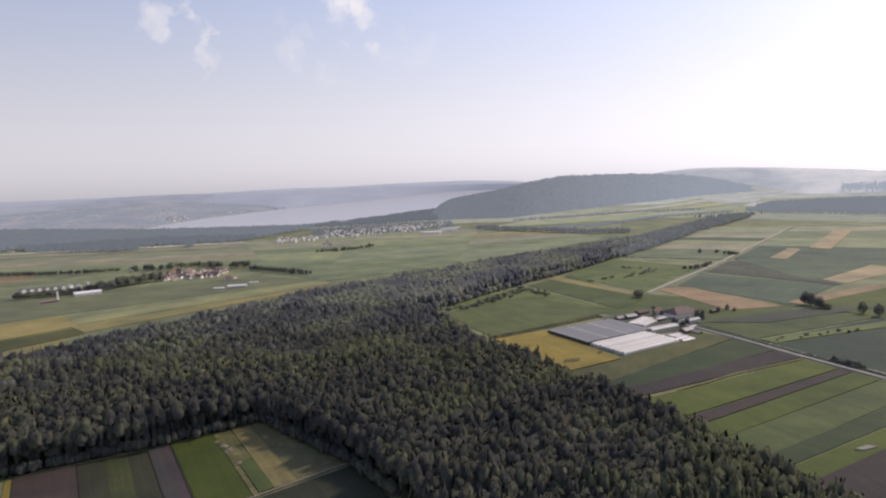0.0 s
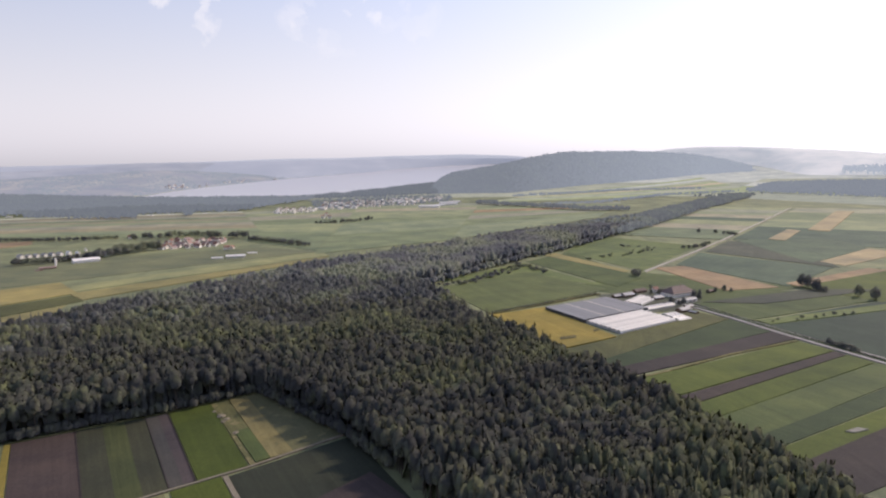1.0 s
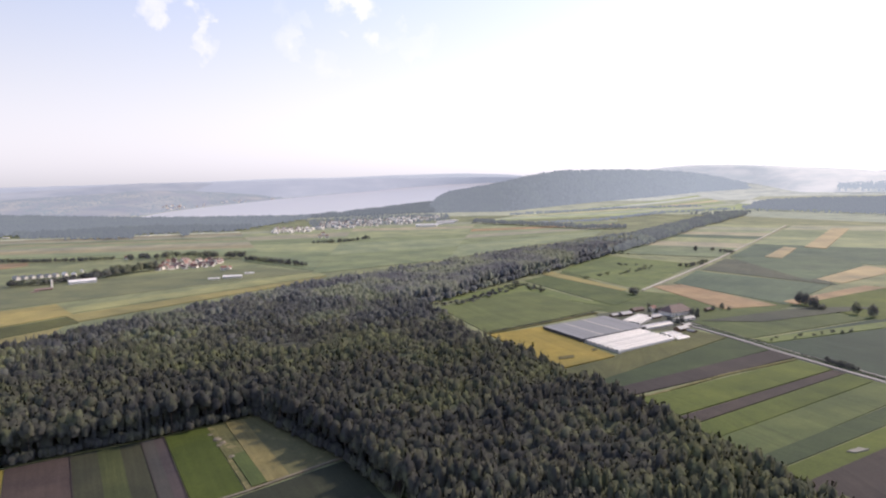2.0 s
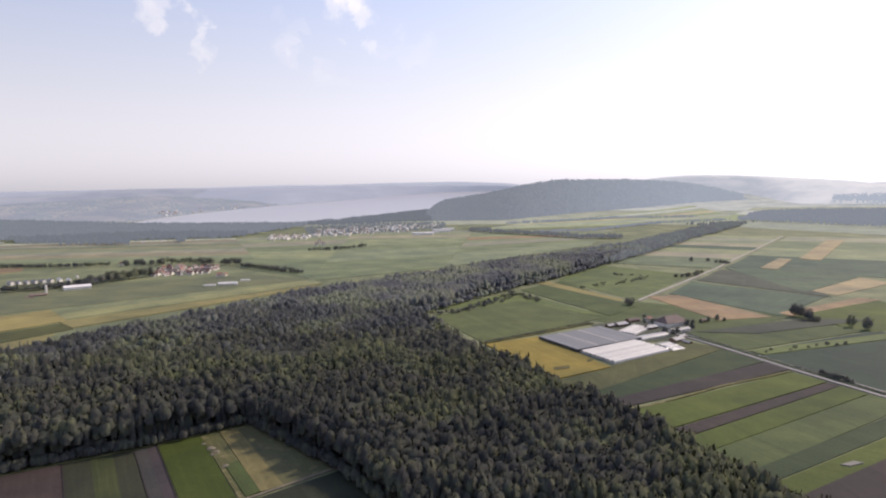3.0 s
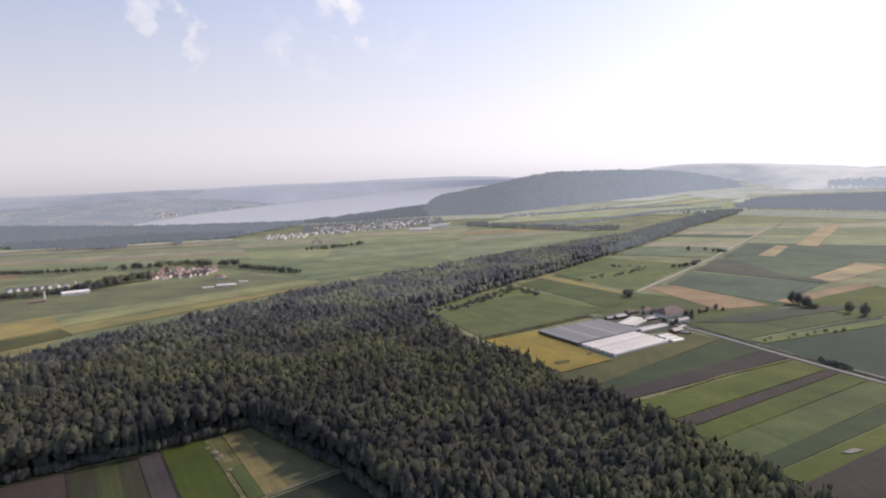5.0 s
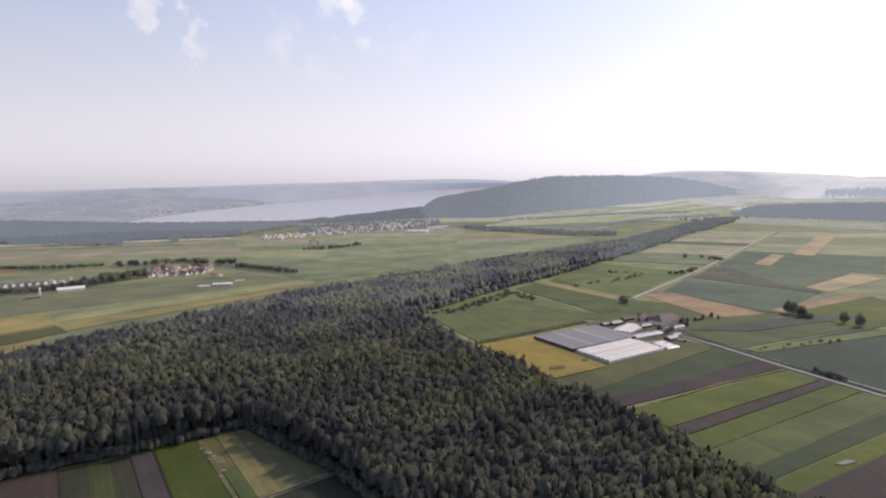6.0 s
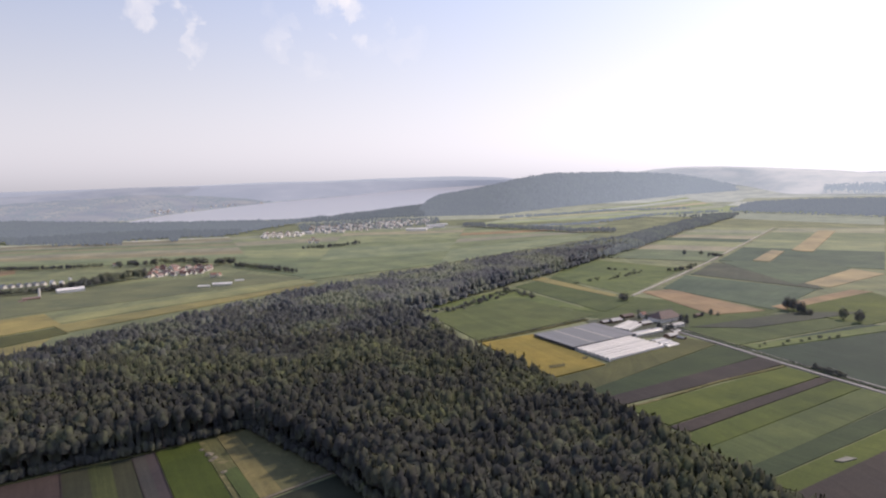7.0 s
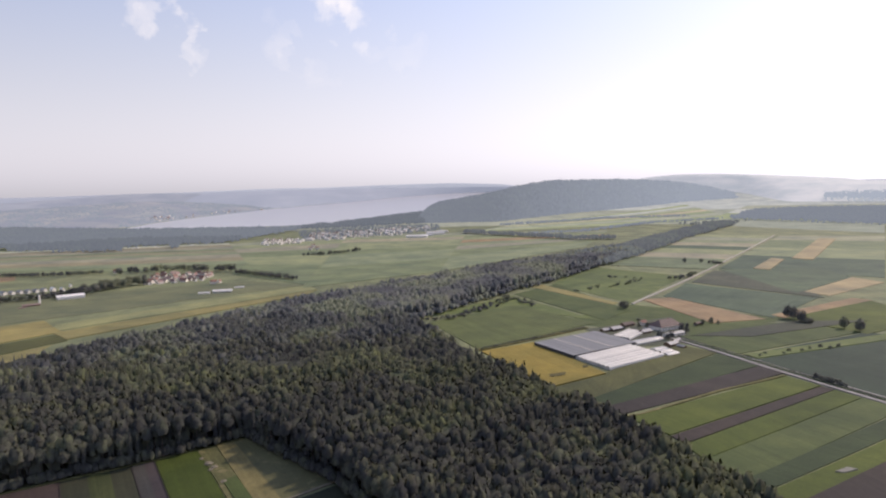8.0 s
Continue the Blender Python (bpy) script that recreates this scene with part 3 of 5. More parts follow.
def conifer(seed, tiers, seg):
    """A spire: drooping ragged whorls of boughs, one unit wide, from z = -1 to 1."""
    rng = np.random.RandomState(seed)
    tv, tf, n = [], [], 0
    for k in range(tiers):
        u = k / tiers
        z, r = -1 + 2 * u * 0.93, (1 - u) ** 0.8 * 0.95 + 0.06
        ring = []
        for i in range(seg):
            a = 2 * math.pi * (i + 0.5 * k) / seg + rng.uniform(-0.15, 0.15)
            q = r * (rng.uniform(0.85, 1.2) if i % 2 else rng.uniform(0.5, 0.75))
            ring.append((math.cos(a) * q, math.sin(a) * q, z - 0.1 * (i % 2) + rng.uniform(-0.05, 0.05)))
        ring.append((0, 0, min(1.05, z + 2.6 / tiers)))
        tv.append(np.array(ring))
        tf.append(np.array([[i, (i + 1) % seg, seg] for i in range(seg)]) + n)
        n += seg + 1
    return np.concatenate(tv), np.concatenate(tf)


def trunk(r, h, seg=5):
    v = [(math.cos(2 * math.pi * i / seg) * q, math.sin(2 * math.pi * i / seg) * q, z) for q, z in ((r, -0.5), (r * 0.5, h)) for i in range(seg)]
    f = []
    for i in range(seg):
        j = (i + 1) % seg
        f += [(i, j, seg + j), (i, seg + j, seg + i)]
    return np.array(v), np.array(f)


FLUTTER = np.random.RandomState(43).normal(0, 0.22, (2000, 3))


def leafy_normals(v):
    """Leaves catch the light as the round of their crown does."""
    n = v + np.array((0, 0, 0.75)) + FLUTTER[:len(v)]
    return n / (np.linalg.norm(n, axis=1, keepdims=True) + 1e-6)


def np_mesh(name, verts, tris, mats, index=None, normals=None):
    me = bpy.data.meshes.new(name)
    me.vertices.add(len(verts))
    me.vertices.foreach_set("co", np.ascontiguousarray(verts, dtype=np.float32).ravel())
    me.loops.add(tris.size)
    me.loops.foreach_set("vertex_index", np.ascontiguousarray(tris, dtype=np.int32).ravel())
    me.polygons.add(len(tris))
    me.polygons.foreach_set("loop_start", np.arange(0, tris.size, 3, dtype=np.int32))
    for m in mats:
        me.materials.append(m)
    if index is not None:
        me.polygons.foreach_set("material_index", np.ascontiguousarray(index, dtype=np.int32))
    me.update(calc_edges=True)
    me.validate()
    if normals is not None and len(me.vertices) == len(normals):
        me.polygons.foreach_set("use_smooth", np.ones(len(me.polygons), bool))
        me.normals_split_custom_set_from_vertices(normals.astype(np.float32).tolist())
    return me


NEAR_BROAD = [broadleaf(s, 2, 44, 0.14, 7) for s in (1, 2, 3, 4, 5, 6)]
NEAR_SPIRE = [conifer(s, 8, 10) for s in (11, 12, 13)]
FAR_BROAD = [broadleaf(s, 1, 6, 0.13, 5) for s in (21, 22, 23, 24)]
FAR_SPIRE = [conifer(s, 4, 7) for s in (31, 32)]
TINY = [broadleaf(s, 1, 0, 0.2) for s in (41, 42, 43)]


def inside(pts, poly):
    x, y = pts[:, 0], pts[:, 1]
    hit = np.zeros(len(pts), bool)
    for (x0, y0), (x1, y1) in zip(poly, poly[1:] + poly[:1]):
        cross = ((y0 > y) != (y1 > y)) & (x < (x1 - x0) * (y - y0) / (y1 - y0 + 1e-9) + x0)
        hit ^= cross
    return hit


def scatter(poly, step, seed):
    rng = np.random.RandomState(seed)
    p = np.array(poly)
    xs, ys = np.arange(p[:, 0].min(), p[:, 0].max() + step, step), np.arange(p[:, 1].min(), p[:, 1].max() + step, step * 0.87)
    g = np.array([(x + (j % 2) * step / 2, y) for j, y in enumerate(ys) for x in xs])
    g += rng.uniform(-0.38, 0.38, g.shape) * step
    return g[inside(g, poly)]


def tree_shape(x, y, rng):
    """Species, crown radius, crown half height and top height of the tree that stands there."""
    mix = noise.noise(Vector((x * 0.012, y * 0.012, 3.3)))
    spire = rng.uniform() < 0.2 + 0.8 * mix
    tall = 21 + 5 * noise.noise(Vector((x * 0.02, y * 0.02, 9.1))) + rng.uniform(-4, 4)
    if spire:
        return True, rng.uniform(2.3, 3.3), tall * 0.46, tall + 1.0
    r = rng.uniform(2.7, 4.3)
    return False, r, tall * rng.uniform(0.24, 0.36), tall


def woodland(name, label, spots, near, seed, mats, scale=1.0, extra=None, tall=0.5, low=False, squat=1.0):
    """Countless trees in one mesh."""
    rng = np.random.RandomState(seed)
    tv, tf, ti, tn, n = [], [], [], [], 0
    tb, ts = (NEAR_BROAD, NEAR_SPIRE) if near == 2 else (FAR_BROAD, FAR_SPIRE) if near == 1 else (TINY, FAR_SPIRE)
    for x, y in spots:
        spire, r, half, top = tree_shape(x, y, rng)
        if low:
            spire, r = False, rng.uniform(5.0, 9.5)
        r, half, top = r * scale, half * scale, top * (1 - tall + tall * scale) * squat
        half = top * 0.52 if low else min(half, top * 0.47)
        v, f = (ts if spire else tb)[rng.randint(len(ts if spire else tb))]
        base = lay(x, y) if extra is None else extra(x, y)
        a = rng.uniform(0, 6.28)
        c, s = math.cos(a), math.sin(a)
        w = np.stack([(v[:, 0] * c - v[:, 1] * s) * r, (v[:, 0] * s + v[:, 1] * c) * r, v[:, 2] * half + top - half], 1) + np.array(base)
        tv.append(w)
        m = leafy_normals(v * np.array((1, 1, 0.6 if spire else 1)))
        tn.append(np.stack([m[:, 0] * c - m[:, 1] * s, m[:, 0] * s + m[:, 1] * c, m[:, 2]], 1))
        tf.append(f + n)
        ti.append(np.full(len(f), 1 if spire else 0))
        n += len(w)
        if near:
            w, f = trunk(0.3, top - half, 4)
            tv.append(w + np.array(base))
            tn.append(leafy_normals(w * np.array((1, 1, 0))))
            tf.append(f + n)
            ti.append(np.full(len(f), 2))
            n += len(w)
    ob = new(name, np_mesh(name, np.concatenate(tv), np.concatenate(tf), mats, np.concatenate(ti), np.concatenate(tn)))
    return tagged(ob, label, "trees", kind="stuff")


TREE_MATS = [LEAF, NEEDLE, BARK]


def tree_model(kind, v, f, mat, label):
    """One tree as a thing of its own: a tapered trunk with limbs, and a crown. Crown radius 4, top at 20."""
    thing = new("tree")
    tagged(thing, label, "tree", "trees at the near forest edge")
    tv, tf = trunk(0.35, 15, 7)
    n = len(tv)
    vs, fs = [tv], [tf]
    if kind != "spire":
        for k in range(5):
            lv, lf = trunk(0.13, 5, 4)
            m = np.array(Matrix.Rotation(k * 1.26, 3, 'Z') @ Matrix.Rotation(0.8, 3, 'X'))
            vs.append(lv @ m.T + np.array((0, 0, 8 + 0.8 * k)))
            fs.append(lf + n)
            n += len(lv)
    part_t = new("trunk", np_mesh("trunk", np.concatenate(vs), np.concatenate(fs), [BARK]))
    part_t.parent = thing
    half = {"broad": 6.8, "spire": 9.0, "round": 12.0}[kind]
    r = {"broad": 4.0, "spire": 2.8, "round": 7.0}[kind]
    crown = new("crown", np_mesh("crown", v * np.array((r, r, half)) + np.array((0, 0, 20.5 - half)), f, [mat], None, leafy_normals(v)))
    crown.parent = thing
    return thing


MODELS = [tree_model("broad", *NEAR_BROAD[k], LEAF, "broadleaf forest tree with dense dark green crown") for k in range(4)]
MODELS += [tree_model("spire", *NEAR_SPIRE[k], NEEDLE, "tall slender dark green conifer in the forest") for k in range(2)]
ROUND = [tree_model("round", *NEAR_BROAD[k], HEDGE_LEAF, "round broadleaf tree standing free") for k in range(4)]
USED = set()


def place_tree(x, y, size=1.0, wide=1.0, which=0, turn=0.0, label="", group=""):
    k = which
    model = (MODELS + ROUND)[k]
    p = lay(x, y)
    m = pose(p.x, p.y, p.z, 0, 0, turn) @ Matrix.Diagonal((size * wide, size * wide, size, 1))
    if k in USED:
        ob = copy_thing(model, m)
    else:
        USED.add(k)
        model.matrix_basis = m
        ob = model
    return tagged(ob, label, "", group)


# the great forest: its near corner clearing, its edges and the belt that runs out over the plain
FOREST = [(-409, 561), (-349, 638), (-300, 719), (-225, 855), (-161, 952), (-70, 822), (-20, 756), (38, 585), (83, 475), (114, 413), (139, 336), (154, 287), (168, 256), (101, 234), (19, 238),
          (-28, 318), (-56, 362), (-127, 437), (-173, 401), (-218, 376), (-261, 349)]
BELT = [(-161, 952), (11, 1156), (122, 1297), (303, 1490), (464, 1663), (840, 2234), (1116, 2594), (1193, 2621), (740, 1992), (498, 1591), (333, 1357), (206, 1160), (114, 1042), (47, 944), (-15, 847), (-76, 811)]

spots = scatter(FOREST, 5.2, 7)
dist = np.hypot(spots[:, 0], spots[:, 1])
order = np.argsort(dist)
spots, dist = spots[order], dist[order]
rng = np.random.RandomState(5)
for x, y in spots[:300]:
    spire, r, half, top = tree_shape(x, y, rng)
    place_tree(float(x), float(y), top / 21, (r / 4.0 if not spire else r / 2.8) * 21 / top, rng.randint(4, 6) if spire else rng.randint(4), rng.uniform(0, 360))
near = spots[300:]
nd = dist[300:]
woodland("forest", "dense dark green mixed forest of broadleaf trees and conifers", near[nd < 540], 2, 8, TREE_MATS)
# with depth the trees take paler leaf colours that mimic haze
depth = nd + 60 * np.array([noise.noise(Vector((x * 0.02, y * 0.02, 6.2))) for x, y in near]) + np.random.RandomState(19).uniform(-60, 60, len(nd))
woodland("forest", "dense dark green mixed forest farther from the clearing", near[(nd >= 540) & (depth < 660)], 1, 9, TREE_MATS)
woodland("forest", "back of the broadleaf forest, paled for haze", near[(nd >= 540) & (depth >= 660) & (depth < 800)], 1, 20, [HAZED_LEAF, HAZED_LEAF, BARK])
woodland("forest", "far side of the broadleaf forest, paled most for haze", near[(nd >= 540) & (depth >= 800)], 1, 60, [BELT_LEAF, BELT_LEAF, BARK])
belt = scatter(BELT, 6.4, 10)
# farther belt trees take leaves with haze put in as glow
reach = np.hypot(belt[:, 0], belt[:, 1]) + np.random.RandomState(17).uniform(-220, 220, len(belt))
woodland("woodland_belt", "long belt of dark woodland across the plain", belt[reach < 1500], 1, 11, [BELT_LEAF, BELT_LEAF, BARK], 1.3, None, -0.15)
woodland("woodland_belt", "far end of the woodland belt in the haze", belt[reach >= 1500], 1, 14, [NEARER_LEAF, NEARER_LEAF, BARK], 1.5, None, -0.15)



def undergrowth(label, poly, cell, height, seed, mat):
    """The closed lower canopy under the tall trees, sloping to the ground at the wood's edge."""
    p = np.array(poly)
    xs, ys = np.arange(p[:, 0].min(), p[:, 0].max() + cell, cell), np.arange(p[:, 1].min(), p[:, 1].max() + cell, cell)
    grid = np.array([(x, y) for y in ys for x in xs])
    jitter = np.random.RandomState(seed).uniform(-0.35, 0.35, grid.shape) * cell
    grid = grid + jitter
    hit = inside(grid, poly).reshape(len(ys), len(xs))
    core = hit.copy()
    core[1:-1, 1:-1] = hit[1:-1, 1:-1] & hit[:-2, 1:-1] & hit[2:, 1:-1] & hit[1:-1, :-2] & hit[1:-1, 2:]
    verts = []
    for (x, y), c in zip(grid, core.ravel()):
        verts.append(lay(x, y, height * (0.87 + 0.33 * noise.noise(Vector((x * 0.14, y * 0.14, 1.7)))) if c else -1.0))
    n = len(xs)
    tris = []
    for j in range(len(ys) - 1):
        for i in range(n - 1):
            if hit[j, i] and hit[j, i + 1] and hit[j + 1, i] and hit[j + 1, i + 1]:
                k = j * n + i
                tris += [(k, k + 1, k + n + 1), (k, k + n + 1, k + n)]
    ob = new("undergrowth", np_mesh("undergrowth", np.array([v[:] for v in verts]), np.array(tris), [mat]))
    return tagged(ob, label, "trees", kind="stuff")


undergrowth("dense lower canopy and undergrowth of the forest", FOREST, 4.5, 18.5, 51, LEAF)
BELT_NEAR = [(-161, 952), (11, 1156), (122, 1297), (303, 1490), (392, 1418), (333, 1357), (206, 1160), (114, 1042), (47, 944), (-15, 847), (-76, 811)]
BELT_FAR = [(303, 1490), (464, 1663), (840, 2234), (1116, 2594), (1193, 2621), (740, 1992), (498, 1591), (392, 1418)]
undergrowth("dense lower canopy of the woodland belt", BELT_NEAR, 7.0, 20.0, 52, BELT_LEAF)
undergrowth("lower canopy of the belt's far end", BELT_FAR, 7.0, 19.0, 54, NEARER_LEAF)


def mantle(label, line, step, seed, scale):
    """Low leafy trees and bushes that close a forest edge down to the ground."""
    rng = np.random.RandomState(seed)
    pts = [Vector(p) for p in line]
    spots = []
    for p, q in zip(pts, pts[1:]):
        n = max(1, int((q - p).length / step))
        for k in range(n):
            c = p.lerp(q, (k + rng.uniform(0, 1)) / n)
            spots.append((c.x + rng.uniform(-2, 2), c.y + rng.uniform(-1, 3)))
    return woodland("forest_edge", label, spots, 2, seed, [LEAF, NEEDLE, BARK], scale, None, 1.0, True)


mantle("leafy bushes closing the forest edge by the strip fields", [(-261, 349), (-218, 376), (-173, 401), (-127, 437), (-56, 362), (-28, 318)], 1.6, 53, 0.33)

# ---- lake ----


def polar(p):
    q = lay(*p)
    return math.degrees(math.atan2(q.x, q.y)), math.hypot(q.x, q.y)


def smooth_line(pairs, a):
    """A soft curve through (azimuth, value) pairs."""
    xs, ys = [p[0] for p in pairs], [p[1] for p in pairs]
    return float(sum(np.interp(a + d, xs, ys) * w for d, w in ((-0.5, 0.25), (0, 0.5), (0.5, 0.25))))


def at_polar(a, r, h=0.0):
    x, y = r * math.sin(radians(a)), r * math.cos(radians(a))
    return Vector((x, y, bowl(x, y) + h))


def build_lake():
    near = sorted(polar(p) for p in ((-1455, 3267), (-1056, 3264), (-738, 3312), (-465, 3344), (-277, 3863), (-67, 5292), (395, 7256)))
    far = sorted(polar(p) for p in ((-1529, 3402), (-1642, 4035), (-1656, 5132), (-1679, 7043), (-1280, 11385), (-942, 17527), (390, 29591), (3748, 42425)))
    verts, faces = [], []
    na, nr = 90, 14
    for i in range(na + 1):
        a = -24.4 + (30.0) * i / na
        r0, r1 = smooth_line(near, a), smooth_line(far, a)
        r1 = max(r1, r0 + 1)
        for j in range(nr + 1):
            verts.append(at_polar(a, r0 + (r1 - r0) * j / nr, 1.5))
    for i in range(na):
        for j in range(nr):
            k = i * (nr + 1) + j
            faces.append((k, k + nr + 1, k + nr + 2, k + 1))
    tagged(mesh_object("lake", verts, faces, WATER, True), "long calm pale lake reflecting hazy sky", "water", kind="structure")


build_lake()

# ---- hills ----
def haze_backdrop(name, low, high, glow, dry=(1.06, 1.05, 1.04)):
    """Far hills: woods and fields run together, the haze put into colour and glow."""
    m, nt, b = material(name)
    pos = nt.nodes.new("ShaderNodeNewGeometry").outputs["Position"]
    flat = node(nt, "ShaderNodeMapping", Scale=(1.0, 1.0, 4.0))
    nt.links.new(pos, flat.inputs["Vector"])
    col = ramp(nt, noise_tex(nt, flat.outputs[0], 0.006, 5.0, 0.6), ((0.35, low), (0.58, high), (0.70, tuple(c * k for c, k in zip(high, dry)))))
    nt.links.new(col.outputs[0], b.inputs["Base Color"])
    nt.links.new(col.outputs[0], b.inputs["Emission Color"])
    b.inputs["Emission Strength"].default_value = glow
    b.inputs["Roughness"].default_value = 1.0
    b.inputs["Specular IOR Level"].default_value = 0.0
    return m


def ridge(name, label, crest, front, back, mat, rough=6.0, kind="structure", behind=250.0):
    """A range of hills: from the plain at front (azimuth, distance) up to the crest (azimuth, rise of the sight line) at back."""
    verts, faces = [], []
    a0, a1 = crest[0][0], crest[-1][0]
    na, nr = 160, 14
    for i in range(na + 1):
        a = a0 + (a1 - a0) * i / na
        r0, r1 = smooth_line(front, a), smooth_line(back, a)
        top = 150 + smooth_line(crest, a) * r1
        for j in range(nr + 1):
            u = j / 10
            r = r0 + (r1 - r0) * min(u, 1) + behind * max(0, u - 1) / 0.4
            p = at_polar(a, r, -1.0)
            rise = math.sin(min(u, 1) * math.pi / 2) ** 1.2 if u <= 1 else 1 - (u - 1) / 0.4
            p.z += max(0.0, top - p.z) * rise + rough * noise.noise(p * 0.006) * min(1, 3 * u) * (u < 1)
            verts.append(p)
    for i in range(na):
        for j in range(nr):
            k = i * (nr + 1) + j
            faces.append((k, k + nr + 1, k + nr + 2, k + 1))
    mats = mat if isinstance(mat, list) else [mat]
    ob = mesh_object(name, verts, faces, mats[0], True)
    rng = random.Random(len(crest))
    for m in mats[1:]:
        ob.data.materials.append(m)
    for i in range(na if len(mats) > 1 else 0):
        for j in range(nr):
            ob.data.polygons[i * nr + j].material_index = hill_tone(a0 + (a1 - a0) * i / na, rng)
    return tagged(ob, label, "hills", kind=kind)


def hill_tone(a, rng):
    """Picks woods with a stronger haze glow towards the farther end of the long hill."""
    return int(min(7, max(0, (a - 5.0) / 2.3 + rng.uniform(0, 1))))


FARHILL = haze_backdrop("hazy_far_hills", (0.230, 0.248, 0.286), (0.246, 0.262, 0.298), 0.8)
MIDHILL = haze_backdrop("hazy_middle_hills", (0.172, 0.187, 0.220), (0.208, 0.216, 0.232), 0.75, (1.22, 1.13, 1.04))
BLUEHILL = haze_backdrop("haze_blue_hills", (0.198, 0.215, 0.250), (0.232, 0.244, 0.272), 0.75)
PALEHILL = haze_backdrop("sunlit_haze_hills", (0.38, 0.40, 0.40), (0.46, 0.46, 0.45), 0.7)

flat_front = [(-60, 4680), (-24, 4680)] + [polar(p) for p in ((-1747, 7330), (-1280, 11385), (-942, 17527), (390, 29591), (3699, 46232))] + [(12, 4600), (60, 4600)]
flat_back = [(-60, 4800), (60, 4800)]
# extra glowing ridge, added to blend the hills' hard edge into the sky
FADERIDGE = haze_backdrop("haze_fade_ridge", (0.240, 0.254, 0.282), (0.255, 0.267, 0.292), 1.35)
ridge("backdrop", "added faint ridge fading the far hills into haze", [(-60, 0.003), (-33, 0.002), (-22.0, 0.0052), (-13.3, 0.0092), (-8, 0.0094), (-4.0, 0.0112), (2, 0.0120), (6, 0.009), (12, -0.004), (14, -0.01)], [(-60, 4815), (60, 4815)], [(-60, 4850), (60, 4850)], FADERIDGE, 2, behind=60.0)
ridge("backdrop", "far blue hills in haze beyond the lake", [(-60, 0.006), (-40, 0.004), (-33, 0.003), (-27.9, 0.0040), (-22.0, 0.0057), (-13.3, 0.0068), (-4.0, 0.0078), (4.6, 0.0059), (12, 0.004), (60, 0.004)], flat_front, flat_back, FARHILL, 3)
# second, paler layer of the same hills, so that they fade as in haze
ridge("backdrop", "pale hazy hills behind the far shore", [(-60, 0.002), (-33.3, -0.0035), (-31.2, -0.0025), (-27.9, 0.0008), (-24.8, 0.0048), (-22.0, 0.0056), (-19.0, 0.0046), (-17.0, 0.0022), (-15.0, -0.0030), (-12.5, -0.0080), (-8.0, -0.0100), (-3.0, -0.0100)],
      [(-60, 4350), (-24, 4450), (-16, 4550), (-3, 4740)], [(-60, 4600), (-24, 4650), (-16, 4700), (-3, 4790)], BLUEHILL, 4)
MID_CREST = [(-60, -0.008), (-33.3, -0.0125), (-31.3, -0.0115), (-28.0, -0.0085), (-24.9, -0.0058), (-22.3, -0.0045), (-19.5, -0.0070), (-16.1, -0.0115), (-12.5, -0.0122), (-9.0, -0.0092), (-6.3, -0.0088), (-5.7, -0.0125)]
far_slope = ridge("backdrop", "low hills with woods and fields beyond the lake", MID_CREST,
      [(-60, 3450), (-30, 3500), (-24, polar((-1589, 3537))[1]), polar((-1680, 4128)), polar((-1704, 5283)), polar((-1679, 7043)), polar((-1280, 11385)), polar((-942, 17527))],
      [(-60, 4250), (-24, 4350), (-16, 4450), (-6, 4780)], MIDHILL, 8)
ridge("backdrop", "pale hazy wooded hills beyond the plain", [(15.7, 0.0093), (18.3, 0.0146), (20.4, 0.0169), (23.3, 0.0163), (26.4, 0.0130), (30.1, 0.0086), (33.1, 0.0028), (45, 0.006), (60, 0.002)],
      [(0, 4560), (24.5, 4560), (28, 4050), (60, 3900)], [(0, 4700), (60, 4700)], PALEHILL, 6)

# the long wooded hill above the town
H_FRONT = [polar(p) for p in ((-85, 3300), (123, 3323), (315, 3296), (903, 4239), (1555, 5099), (2609, 6716), (3471, 7626))]
H_CREST = [(-1.4, -0.0430), (-0.9, -0.0341), (-0.2, -0.0236), (0.7, -0.0159), (2.7, -0.0112), (4.6, -0.0065), (6.9, 0.0036), (9.8, 0.0116), (12.5, 0.0114), (15.2, 0.0112), (18.7, 0.0080), (21.2, 0.0024), (23.7, -0.0076), (24.7, -0.0150)]
# eight steps of leaf glow imitate haze thickening along the hill
HILL_MATS = [haze_glow_leaf("haze_step_hill_woods", 0.325 + 0.032 * k) for k in range(8)]
H_BACK = [(a, r + 330) for a, r in H_FRONT]
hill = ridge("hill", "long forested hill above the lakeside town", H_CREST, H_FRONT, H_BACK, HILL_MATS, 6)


def ridge_spots(ob, crest, n, seed, u0, u1, keep=None, a_range=None):
    """Places scattered over a range of hills between its foot (u = 0) and its crest (u = 10)."""
    rng = np.random.RandomState(seed)
    c0, c1 = crest[0][0], crest[-1][0]
    a0, a1 = a_range or (c0 + 0.3, c1 - 0.3)
    vs = [v.co.copy() for v in ob.data.vertices]
    out = []
    for k in range(n):
        a, u = rng.uniform(a0, a1), rng.uniform(u0, u1)
        i = (a - c0) / (c1 - c0) * 160
        i0, j0 = min(int(i), 159), min(int(u), 13)
        p = vs[i0 * 15 + j0].lerp(vs[(i0 + 1) * 15 + j0], i - i0).lerp(vs[i0 * 15 + j0 + 1].lerp(vs[(i0 + 1) * 15 + j0 + 1], i - i0), u - j0)
        if keep is None or noise.noise(Vector((p.x * 0.004, p.y * 0.004, p.z * 0.012))) > keep:
            out.append(p)
    return out


